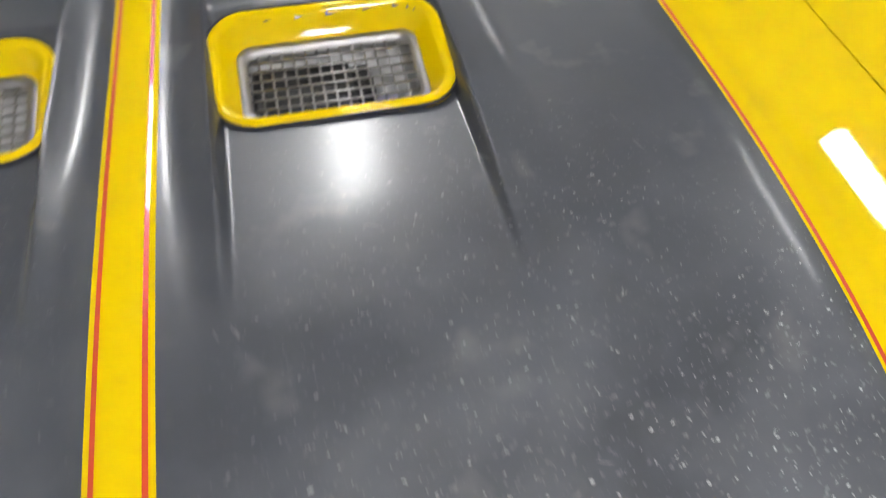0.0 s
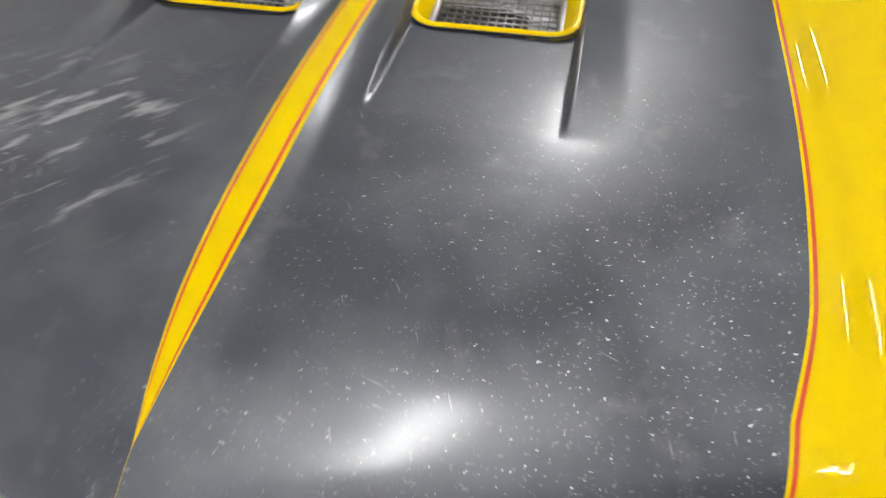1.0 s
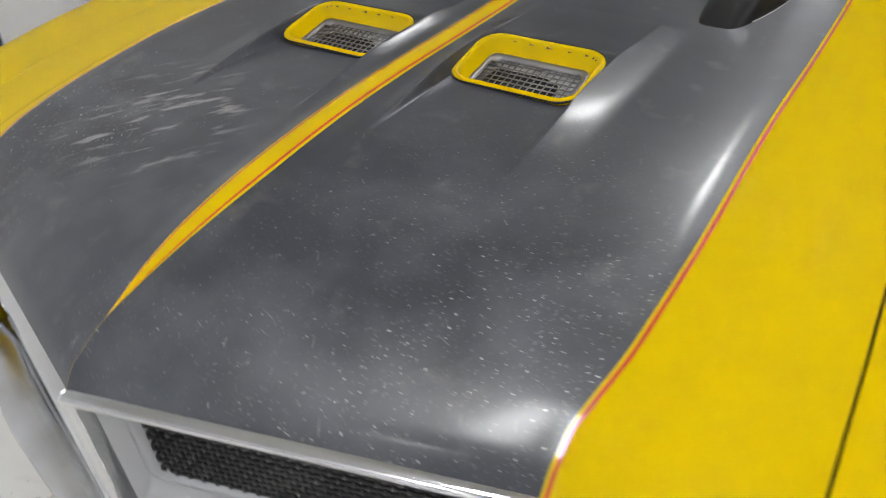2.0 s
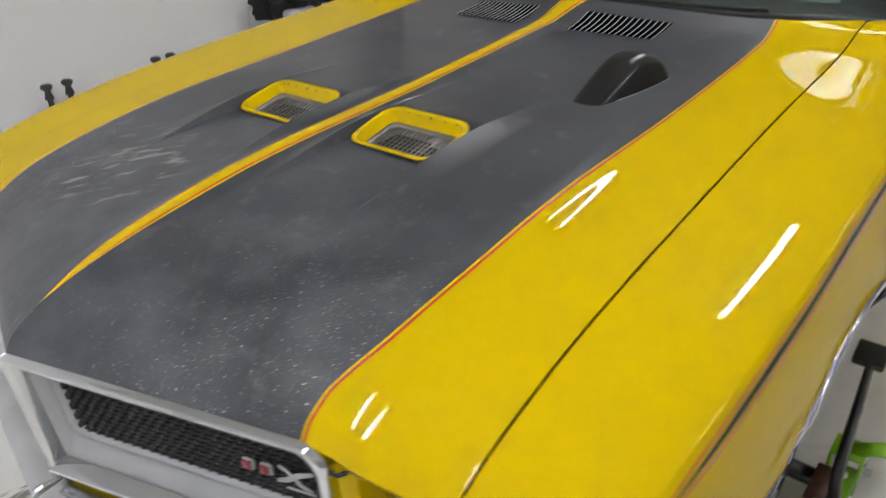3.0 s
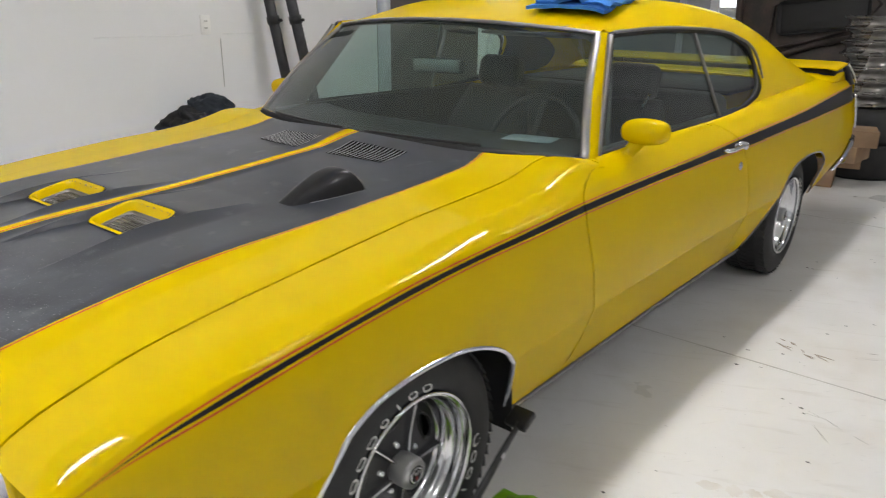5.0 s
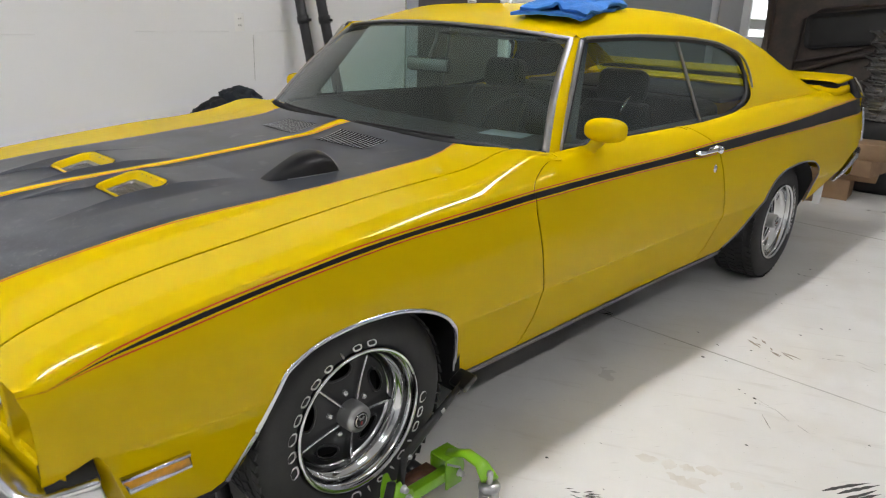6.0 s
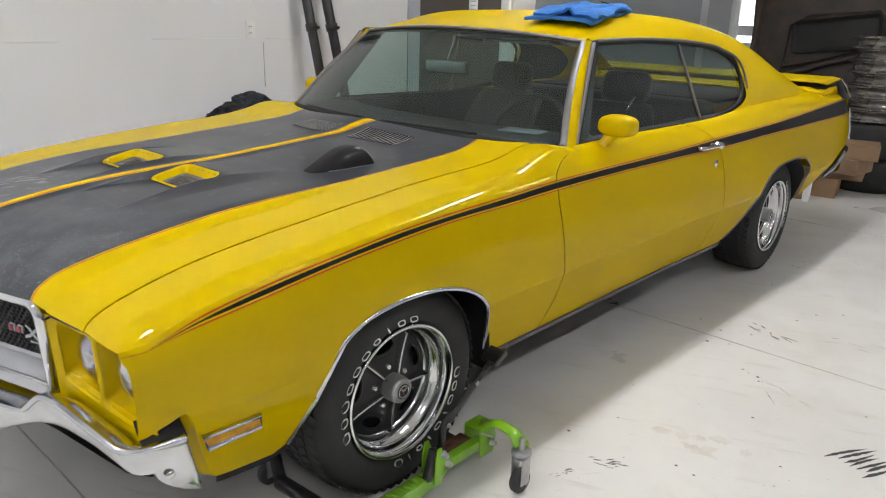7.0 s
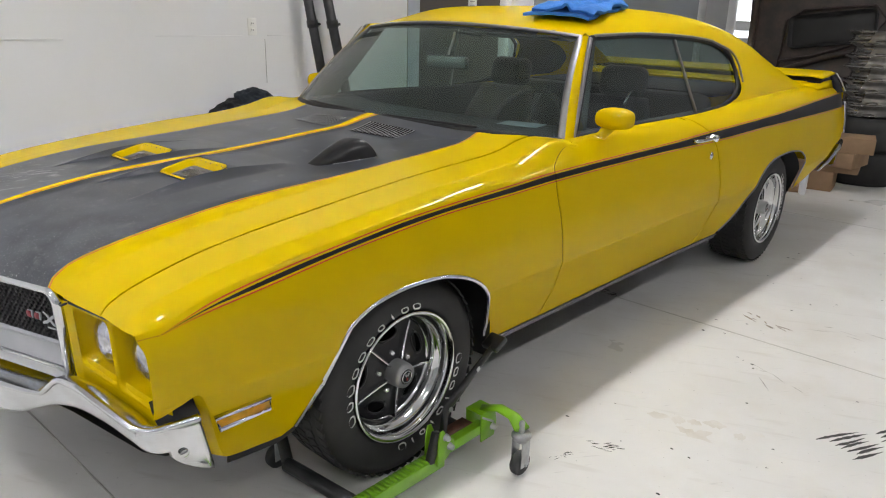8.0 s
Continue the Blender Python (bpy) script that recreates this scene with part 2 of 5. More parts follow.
slab("wall_south", 10.0, 0.15, 3.4, (2.6, -6.9, 0), WALLM, "white garage wall", category="wall")
slab("ceiling", 10.2, 13.9, 0.15, (2.6, 0.0, 3.4), CEILM, "white garage ceiling", category="ceiling")


def ceiling_light(x, y, w, l, z=3.30):
    """A batten with one glowing lens, along the car."""
    root = new("ceiling_light")
    root.location = (x, y, z)
    part("housing", box(w + .10, l + .10, .06, .01, at=(0, 0, .03)), CEILM, root)
    part("diffuser", box(w, l, .035, .012, 3, at=(0, 0, 0)), TUBE, root)
    for s in (-1, 1):
        part("end_cap", box(w + .03, .03, .045, .006, at=(0, s * (l / 2 + .015), -.004)), CEILM, root)
    return tagged(root, "white ceiling light with one glowing lens", "ceiling light", "ceiling lights")


# the unseen light at (3.50, 5.0) is added to brighten the back right
for cx, cy, w, l in ((.46, 2.25, .24, 1.2), (.46, -1.75, .24, 1.2), (.46, -5.75, .24, 1.2), (3.50, .90, .12, .95), (3.50, 5.0, .12, .95), (3.50, -2.40, .12, .95)):
    ceiling_light(cx, cy, w, l)


# ---- the car: shape ----
# x across (+x is the driver's side), y from the front axle to the rear, z up
AXLE, TYRE_R = 2.845, 0.312
GAP = 0.681                                            # seam between hood and fender


def nose(x):
    x = abs(x)
    return -0.941 + 0.306 * min(x, 0.47) + 0.14 * max(0.0, x - 0.47)


HOOD_MID = curve((0, .732), (.012, .752), (.03, .766), (.065, .785), (.14, .812), (.27, .839), (.47, .866), (.60, .875), (.72, .880), (.90, .888), (1.02, .896), (1.14, .904), (1.27, .914), (1.36, .921), (1.41, .928), (1.45, .938), (1.50, .951), (1.53, .957), (1.75, .985))
HOOD_EDGE = curve((0, .716), (.012, .732), (.05, .753), (.12, .776), (.27, .811), (.57, .848), (.80, .873), (.97, .889), (1.13, .898), (1.26, .905), (1.33, .912), (1.38, .921), (1.46, .940), (1.60, .952))
CROSS = curve((0, 0), (.3, -.01), (.5, -.03), (.65, -.06), (.70, -.035), (.73, .07), (.7562, .195), (.7665, .236), (.7783, .322), (.790, .442), (.8003, .540), (.8091, .600), (.8179, .636), (.8297, .664), (.8517, .697), (.9104, .754), (.9545, .798), (.9838, .850), (1, .902), (1.2, 1.45))
SPINE = curve((0, 0), (.06, 0), (.2, .7), (.3, 1), (1.3, 1), (1.5, 0.3))
OPEN_X, OPEN_Y, OPEN_W, OPEN_D = 0.168, -0.249, 0.098, 0.060   # air inlets in the hood: middle and half sizes
RISE = curve((-.50, 0), (-.43, .28), (-.36, .65), (-.30, .92), (-.25, 1), (-.17, 1), (-.09, .60), (.03, 0))


def hood_base(x, y):
    s = y - nose(x)
    a, b = HOOD_MID(s), HOOD_EDGE(s)
    return a + (b - a) * CROSS(abs(x) / GAP)


def hood_z(x, y):
    z, s, ax = hood_base(x, y), y - nose(x), abs(x)
    z += 0.009 * SPINE(s) * (1 - smooth(0.006, 0.046, ax))
    r = RISE(y)
    if r > 0:
        inner, outer = 0.061, 0.277
        if ax < inner:
            k = max(0.0, 1 - (inner - ax) / 0.034) ** 1.3
        elif ax > outer:
            k = max(0.0, 1 - (ax - outer) / 0.052) ** 1.35
        else:
            wall = min(ax - inner, outer - ax)
            k = max(1 - smooth(0.001, 0.010, wall), 0.85 * smooth(-0.20, -0.16, y))
        z += 0.0190 * r * k
        if inner < ax < outer:
            z -= 0.0055 * min(max((y + 0.52) / 0.21, 0.0), 1.0) * smooth(0.0, 0.010, min(ax - inner, outer - ax)) * (1 - smooth(-0.20, -0.16, y))
        d = open_gap(x, y)
        if d < 0.009:
            z += (rim_plane(y) - z) * (1 - smooth(0.000, 0.009, d))
    return z


def rim_plane(y):
    """The slanted plane of an inlet's rim."""
    return 0.8720 + (y + 0.31) * 0.22


def open_gap(x, y):
    """Distance to the rounded rectangle of an inlet, negative inside."""
    dx, dy = abs(abs(x) - OPEN_X) - (OPEN_W - 0.03), abs(y - OPEN_Y) - (OPEN_D - 0.03)
    return math.hypot(max(dx, 0), max(dy, 0)) + min(max(dx, dy), 0) - 0.03


EDGE_X = curve((-.80, .473), (-.70, .492), (-.5, .502), (-.3, .504), (0, .512), (.25, .516), (.50, .515), (.60, .507), (.68, .496))
REAR = curve((0, .625), (.35, .655), (.55, .70), (.675, .755))    # hood's rear edge, under the windshield
STRIPE_W = curve((-.876, .0002), (-.82, .008), (-.74, .0155), (-.62, .020), (.36, .0215), (.46, .024), (.54, .029), (.63, .036))

# body side: half width by height, and along the car
SIDE_Z = curve((.20, .770), (.27, .790), (.34, .825), (.42, .860), (.50, .8915), (.540, .9085), (.553, .9135), (.62, .915), (.70, .909), (.80, .891), (.87, .880), (.95, .860))
SIDE_Y = curve((-.80, -.062), (-.70, -.048), (-.5, -.022), (-.2, -.004), (.2, 0), (1.5, .004), (2.2, .018), (2.8, .028), (3.3, .022), (3.8, .006), (4.04, -.03))
BAND_TOP = curve((-.72, .716), (-.59, .763), (-.47, .788), (-.34, .808), (-.19, .826), (-.03, .841), (.17, .851), (.40, .859), (.65, .868), (1.0, .871), (1.41, .872), (1.9, .882), (2.53, .895), (3.38, .920), (4.02, .934))
BAND_LOW = curve((-.72, .714), (-.64, .734), (-.47, .763), (-.19, .801), (.17, .825), (.40, .829), (.65, .835), (1.0, .837), (1.4, .835), (1.93, .831), (2.56, .838), (3.44, .834), (4.02, .828))
FLANK_LOW = curve((-.80, .526), (-.742, .528), (-.70, .546), (-.66, .561), (-.64, .53), (-.617, .458), (-.57, .334), (-.552, .314), (-.50, .310), (-.40, .308))
ARCH_LINE = spline([(-.41, .306), (-.373, .331), (-.343, .367), (-.328, .420), (-.319, .485), (-.304, .547), (-.270, .603), (-.20, .642), (-.115, .659), (-.02, .663), (.08, .654), (.17, .627), (.24, .586), (.285, .530), (.318, .460), (.350, .385), (.390, .308), (.40, .290)])


def ARCH_F(y):
    return float(np.interp(y, [p[0] for p in ARCH_LINE], [p[1] for p in ARCH_LINE]))


ARCH_R = curve((2.20, .318), (2.30, .40), (2.36, .50), (2.42, .585), (2.50, .642), (2.62, .672), (2.80, .680), (2.98, .665), (3.08, .630), (3.125, .580), (3.13, .50), (3.16, .40))
SILL = 0.318


def side_x(y, z):
    crest = BAND_TOP(y) + 0.008
    k = min(max((z - crest + 0.045) / 0.045, 0.0), 1.3)
    return SIDE_Z(z) + SIDE_Y(y) - 0.006 * k * k


def low_edge(y):
    """The lower edge of the body side."""
    if y < -0.40:
        return FLANK_LOW(y)
    if y < 0.40:
        return ARCH_F(y)
    if 2.20 < y < 3.16:
        return ARCH_R(y)
    if y >= 3.16:
        return 0.40 + 0.25 * smooth(3.10, 3.98, y)
    return SILL


def bezier(a, b, c, d, t):
    s = 1 - t
    return tuple(s ** 3 * p + 3 * s * s * t * q + 3 * s * t * t * r + t ** 3 * w for p, q, r, w in zip(a, b, c, d))


BELT_X = curve((.63, .765), (.85, .772), (1.2, .778), (2.0, .778), (2.4, .778), (2.7, .775), (4.0, .76))
BELT_Z = curve((.63, .935), (.85, .938), (1.2, .943), (1.9, .940), (2.15, .948), (2.4, .962), (3.0, .975), (4.0, .985))


def top_curve(y, t):
    """From the hood seam or the window line over the shoulder to the side stripe."""
    zs = BAND_TOP(y) + 0.010
    xs = side_x(y, zs)
    k = smooth(0.745, 0.86, y)
    za, zb = hood_base(GAP, max(y, nose(GAP))) - 0.001, BELT_Z(y)
    xa, xb = GAP + 0.0015, BELT_X(y)
    x0, z0 = xa + (xb - xa) * k, za + (zb - za) * k
    w = xs - x0
    # fender: level to a soft crease, then rolling down to the stripe; door: one rounded shoulder
    q, drop = 1 - 0.066 / max(w, 0.15), z0 - 0.010 * w - zs
    if t < 0.4:
        fx, fz = x0 + w * q * t / 0.4, z0 - 0.010 * w * q * t / 0.4
    else:
        za = z0 - 0.010 * w * q
        fx, fz = bezier((x0 + w * q, za), (xs - 0.050, za - 0.0005), (xs - 0.013, zs + 0.55 * drop), (xs, zs), (t - 0.4) / 0.6)
    # swell in front of the windshield's corner
    fz += 0.013 * smooth(0.36, 0.66, y) * (1 - smooth(0.66, 0.80, y)) * math.sin(math.pi * min(t / 0.80, 1))
    dx, dz = bezier((x0, z0), (x0 + 0.56 * w, z0 + 0.004), (xs - 0.014, zs + max(0.35 * (z0 - zs), 0.016)), (xs, zs), t)
    return fx + (dx - fx) * k, fz + (dz - fz) * k


LEVELS = [1.0, .94, .88, .80, .72, .64, .56, .48, .40, .32, .24, .16, .08, 0.0]


def side_column(y, ys=None):
    """Points of one cross-section, from the top down; ys(z) shifts the section along the car."""
    at = ys or (lambda z: y)
    pts = []
    for t in spread(0, 1, 20)[:-1]:
        x, z = top_curve(at(0.93), t)
        yy = at(z)
        x, z = top_curve(yy, t)
        pts.append((x, yy, z))
    yy = at(0.86)
    u, w = BAND_TOP(yy), BAND_LOW(yy)
    th = u - w
    pin = min(0.0035, th * 0.18)
    gap = min(0.004, th * 0.22)
    body = [u + 0.010, u, u - pin, u - pin - gap, w + pin + gap, w + pin, w]
    lo = low_edge(at(0.45))
    low = [lo + (w - lo) * k for k in LEVELS[1:]] + [max(z, lo + .0002 * i) for i, z in enumerate((.541, .549, .557), 1)]
    body += sorted(low, reverse=True)
    for z in body:
        yy = at(z)
        pts.append((side_x(yy, z), yy, z))
    return pts


# slots: 0 yellow, 1 red, 2 black
BAND_MATS = [0] * 19 + [0, 0, 1, 0, 2, 0, 1] + [0] * 20


def side_panel(name, parent, sx, y_from, y_to, n, label="", extra=()):
    """A stretch of the body side; its columns are upright but for the ends, which follow the seams."""
    rows = []
    a, b = y_from(0.70), y_to(0.70)
    ys = sorted(set(spread(a, b, n)) | {y for y in extra if a < y < b})
    for yy in ys:
        ka, kb = 1 - smooth(a, a + 0.25, yy), smooth(b - 0.25, b, yy)
        rows.append([(sx * x, y, z) for x, y, z in side_column(0, lambda z: yy + (y_from(z) - a) * ka + (y_to(z) - b) * kb)])
    ob = part(name, sheet(rows, BAND_MATS), [YELLOW, RED, STRIPE], parent, label, flip=sx < 0)
    return thick(ob)


car = tagged(new("muscle_car"), "bright yellow vintage muscle car coupe with black hood stripes", "car")
DROP = -0.032                                          # the body sits this much lower than its own datum
car.location.z = DROP

# ---- hood ----
def build_hood():
    rows, half = [], []
    for r in [i / 250 for i in range(251)]:
        y_mid = nose(0.3) + (REAR(0.3) - nose(0.3)) * r
        wc, xe = STRIPE_W(nose(0) + (REAR(0) - nose(0)) * r), EDGE_X(y_mid)
        k = wc / 0.021
        xs = [0, wc * .35, wc - .0075 * k, wc - .0040 * k, wc]
        last = wc
        for stop, n in ((.054, 5), (.080, 13), (.262, 26), (.290, 15), (xe, 33)):
            xs += [last + (stop - last) * i / n for i in range(1, n + 1)]
            last = stop
        xs += [xe + .0035, xe + .0075] + [xe + .0075 + (GAP - .002 - xe - .0075) * i / 36 for i in range(1, 37)]
        full = [-x for x in reversed(xs[1:])] + xs
        row = []
        for x in full:
            y = nose(x) + (REAR(abs(x)) - nose(x)) * r
            row.append((x, y, hood_z(x, y)))
        rows.append(row)
    right = [0, 0, 1, 0] + [2] * 92 + [0, 1] + [0] * 36
    ob = part("hood", sheet(rows, right[::-1] + right, lambda c: open_gap(c.x, c.y) > 0), [YELLOW, RED, BLACK], car, "yellow hood with two worn satin black stripes and red pinstripes", flip=False)
    return thick(ob, 0.004)


hood = build_hood()


def inlet_ring(sx, grow, dz, n=64):
    """A rounded rectangle round an air inlet, sunk by dz from the rim's plane."""
    pts = []
    w, d, r = OPEN_W + grow, OPEN_D + grow, max(0.012, 0.03 + grow)
    for cx, cy, a0 in ((w - r, d - r, 0), (-(w - r), d - r, 90), (-(w - r), -(d - r), 180), (w - r, -(d - r), 270)):
        for i in range(n // 4):
            a = radians(a0 + 90 * i / (n // 4 - 1))
            x, y = OPEN_X + cx + r * math.cos(a), OPEN_Y + cy + r * math.sin(a)
            pts.append((sx * x, y, rim_plane(y) + dz))
    return pts


def hood_inlet(sx):
    rings = [inlet_ring(sx, *g) for g in ((.0075, -.004), (.0075, .0005), (.006, .002), (.003, .0026), (-.001, .002), (-.004, -.001), (-.009, -.010), (-.015, -.018), (-.017, -.024))]
    part("inlet_surround", sheet(rings, closed=True), YELLOW, hood, "yellow painted inlet surround", flip=sx > 0)
    # thin dark ring outlining the surround
    part("inlet_outline", tube(inlet_ring(sx, .0085, .0006), .0016, 6, closed=True), DARK, hood, "thin dark outline round the inlet")
    rings = [inlet_ring(sx, *g) for g in ((-.013, -.030), (-.013, -.019), (-.016, -.017), (-.023, -.019), (-.024, -.024))]
    part("inlet_frame", sheet(rings, closed=True), STEEL, hood, "bright metal mesh frame", flip=sx > 0)
    bars = []
    w, d = OPEN_W - 0.023, OPEN_D - 0.022
    zz = lambda y: rim_plane(y) - 0.0225
    for i in range(15):
        x = sx * (OPEN_X - w + 2 * w * i / 14)
        bars.append(tube([(x, OPEN_Y - d, zz(OPEN_Y - d)), (x, OPEN_Y + d, zz(OPEN_Y + d))], 0.0011, 6))
    for j in range(8):
        y = OPEN_Y - d + 2 * d * j / 7
        bars.append(tube([(sx * (OPEN_X - w), y, zz(y) + 0.0012), (sx * (OPEN_X + w), y, zz(y) + 0.0012)], 0.0011, 6))
    part("inlet_mesh", merge(*bars), STEEL, hood, "fine bright wire mesh")
    b = sheet([inlet_ring(sx, -.018, -.026), inlet_ring(sx, -.020, -.052)], closed=True)
    b.verts.ensure_lookup_table()
    bmesh.ops.holes_fill(b, edges=[e for e in b.edges if len(e.link_faces) == 1 and all(v.co.z < rim_plane(v.co.y) - .04 for v in e.verts)], sides=0)
    part("inlet_well", b, PLATE, hood, flip=sx > 0)
    part("inlet_seal", box(0.092, 0.085, 0.028, 0.004, at=(sx * OPEN_X - 0.028, OPEN_Y + 0.004, 0.826)), DARK, hood, "black foam inlet seal")
    part("inlet_seal", box(0.022, 0.046, 0.026, 0.004, at=(sx * OPEN_X + 0.026, OPEN_Y + 0.012, 0.826)), DARK, hood)


PLATE = material("pale_metal_plate", (0.50, 0.50, 0.51), 0.4, 0.3, var=0.12, scale=30)
for sx in (1, -1):
    hood_inlet(sx)


POD = material("pod_black", (0.015, 0.015, 0.017), 0.36, coat=0.22, var=0.3, scale=14, fine=150, rvar=0.06, spec=0.22)


def hood_tach():
    """A wedge-shaped pod on the hood with a flat top, its open face to the windshield."""
    wid = curve((0, .38), (.05, .52), (.15, .64), (.35, .80), (.6, .93), (.8, .99), (1, 1.0))
    hei = curve((0, .01), (.06, .13), (.25, .46), (.45, .74), (.65, .94), (.82, 1.0), (.93, .97), (1, .88))
    rows = []
    for u in spread(0, 1, 26):
        y = 0.052 + 0.180 * u
        cx = 0.353 + 0.022 * u
        row = []
        for a in spread(0, 180, 24):
            c, s = math.cos(radians(a)), math.sin(radians(a))
            h = max(s, 0) ** 0.62
            x = cx + 0.058 * wid(u) * (1 - 0.24 * h) * math.copysign(abs(c) ** 0.55, c)
            row.append((x, y - 0.03 * s * u * u + 0.03 * u, hood_z(x, y) - 0.003 + 0.063 * hei(u) * h))
        rows.append(row)
    inner = [[(0.377 + (x - 0.377) * 0.86, y - 0.002, hood_z(x, y) + (z - hood_z(x, y)) * 0.84) for x, y, z in rows[-1]]]
    inner += [[(x, y - 0.06, z) for x, y, z in inner[0]]]
    b = sheet(rows + inner)
    tach = part("tachometer_pod", b, POD, hood, "glossy black wedge-shaped tachometer pod")
    thick(tach, 0.002)
    f = part("tachometer_face", lathe([(0.0, 0), (0.022, 0), (0.025, 0.003)], 32, "y"), DARK, tach)
    f.location = (0.374, 0.201, hood_z(0.374, 0.201) + 0.024)
    part("pod_base_edge", tube([(r[0][0] + .001, r[0][1], r[0][2] + .0042) for r in rows[6:]], .0011, 6), LOUVER, tach, "pale chipped edge along the base")
    # steel line added as the highlight along the pod's rear edge
    part("pod_edge_glint", tube([(x, y + .001, z) for x, y, z in rows[-1]], .0022, 6), STEEL, tach, "thin bright line standing for the highlight on the pod's edge")
    return tach


hood_tach()


# near-black without gloss: the shade in the louver slots put into a colour
LOUVER_SHADE = material("louver_shade", (0.003, 0.003, 0.003), 0.9, var=0.2, spec=0.0)


def louver_panel(sx):
    """Slotted air intake at the rear of the hood."""
    x0, x1, n = 0.078, 0.290, 15
    mid = lambda x: 0.500 + 0.11 * (x - x0)
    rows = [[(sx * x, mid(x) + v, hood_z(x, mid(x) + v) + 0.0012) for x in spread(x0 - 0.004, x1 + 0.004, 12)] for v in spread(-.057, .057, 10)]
    # flat sheet just above the hood, painted as the shade between the slats
    part("louver_shade_sheet", sheet(rows), LOUVER_SHADE, hood, "near-black sheet standing for the shade between the slats", flip=sx < 0)
    for i in range(n):
        x = x0 + (x1 - x0) * i / (n - 1)
        pts = [(sx * (x - 0.05 * v), mid(x) + v, hood_z(x, mid(x) + v) + 0.0018) for v in spread(-.054, .054, 8)]
        part("louver_slat", tube(pts, 0.0019, 6, flat=(1, .5)), LOUVER, hood)


for sx in (1, -1):
    louver_panel(sx)

# ---- fenders, doors, quarters ----
TRIM = material("dull_trim", (0.16, 0.155, 0.15), 0.42, 0.6, var=0.2, scale=20)
DOOR_F = curve((.25, .700), (.34, .690), (.44, .695), (.56, .672), (.70, .655), (.86, .640), (.885, .648), (.905, .675), (.925, .73), (.938, .79), (.947, .835))
DOOR_R = curve((.25, 1.93), (.40, 1.96), (.55, 1.95), (.70, 1.925), (.80, 1.905), (.86, 1.86), (.93, 1.76), (.97, 1.70))
FRONT_END = curve((.30, -.752), (.515, -.752), (.68, -.755), (.715, -.766), (.80, -.767))
TAIL_END = curve((.38, 3.82), (.55, 3.95), (.80, 4.02), (.92, 3.98), (1.0, 3.90))

for sx in (1, -1):
    fender = side_panel("front_fender", car, sx, lambda z: FRONT_END(z), lambda z: DOOR_F(z) - 0.003, 150, "yellow front fender with a black side stripe", spread(-.338, -.286, 26) + spread(-.665, -.548, 30) + spread(.28, .40, 30))
    door = side_panel("car_door", car, sx, lambda z: DOOR_F(z) + 0.003, lambda z: DOOR_R(z) - 0.003, 70, "yellow door with a black side stripe")
    quarter = side_panel("quarter_panel", car, sx, lambda z: DOOR_R(z) + 0.003, lambda z: TAIL_END(z), 130, "yellow rear quarter panel with a black side stripe", spread(3.06, 3.16, 40))
    # bright lips round the wheel openings
    for name, arch, a, b in (("wheel_lip", ARCH_F, -.372, .392), ("wheel_lip", ARCH_R, 2.22, 3.155)):
        line = [p for p in ARCH_LINE if a < p[0] < b] if a < 0 else [(y, arch(y)) for y in spread(a, b, 90)]
        pts = [(sx * (side_x(y, z) + 0.002), y, z) for y, z in line]
        pts = [p for i, p in enumerate(pts) if i == 0 or math.dist(p, pts[i - 1]) > .003]
        part(name, tube(pts, 0.0065 if a < 1 else 0.0042, 8), CHROME if a < 1 else STEEL, fender if a < 1 else quarter, "chrome wheel opening lip")
    ys = spread(-.664, -.40, 60)
    part("fender_flange", sheet([[(sx * side_x(y, low_edge(y)), y, low_edge(y)), (sx * (side_x(y, low_edge(y)) - .008), y - .003, low_edge(y) - .003), (sx * (side_x(y, low_edge(y)) - .06), y - .030 * smooth(-.664, -.625, y), low_edge(y) - .004)] for y in ys]), YELLOW, fender, flip=sx > 0)
    part("splash_shield", sheet([[(sx * x, y, z) for x in (.62, .72, .80, .862)] for y, z in ((.338, .60), (.352, .50), (.356, .40), (.362, .285))]), DARK, fender, "black inner splash shield", flip=sx < 0)
    mold = part("sill_molding", sheet([[(sx * (side_x(y, z) + d), y, z) for z, d in ((.318, .001), (.316, .006), (.308, .007), (.300, .006), (.297, .0))] for y in spread(.40, 2.21, 24)]), TRIM, car, "dark ribbed sill molding", flip=sx < 0)
    for z in (.316, .300):
        part("molding_bead", tube([(sx * (side_x(y, z) + .007), y, z) for y in spread(.40, 2.21, 24)], .0028, 6), STEEL, mold, "bright bead")
    part("sill", sheet([[(sx * (side_x(y, .30) - .004), y, .300), (sx * (side_x(y, .25) - .02), y, .268), (sx * .70, y, .25), (sx * .5, y, .245)] for y in spread(.38, 2.25, 12)]), DARK, car, flip=sx < 0)

# ---- roof, pillars, glass ----
ROOF_LINE = curve((1.05, 1.316), (1.13, 1.336), (1.3, 1.364), (1.6, 1.391), (1.9, 1.398), (2.2, 1.390), (2.6, 1.350), (2.9, 1.280), (3.15, 1.185), (3.30, 1.115), (3.42, 1.050))
ROOF_EDGE = curve((1.05, 1.260), (1.13, 1.273), (1.3, 1.290), (1.6, 1.299), (1.9, 1.291), (2.2, 1.270), (2.6, 1.225), (2.9, 1.160), (3.15, 1.085), (3.30, 1.045), (3.42, 1.010))
ROOF_X = curve((1.05, .600), (1.4, .622), (1.9, .628), (2.3, .625), (2.6, .635), (2.9, .66), (3.3, .70), (3.4, .71))


def roof_point(y, u):
    xe = ROOF_X(y)
    k = abs(u)
    top = ROOF_LINE(y)
    return (u * xe, y, top - (top - ROOF_EDGE(y)) * (0.16 * k ** 2 + 0.84 * k ** 9))


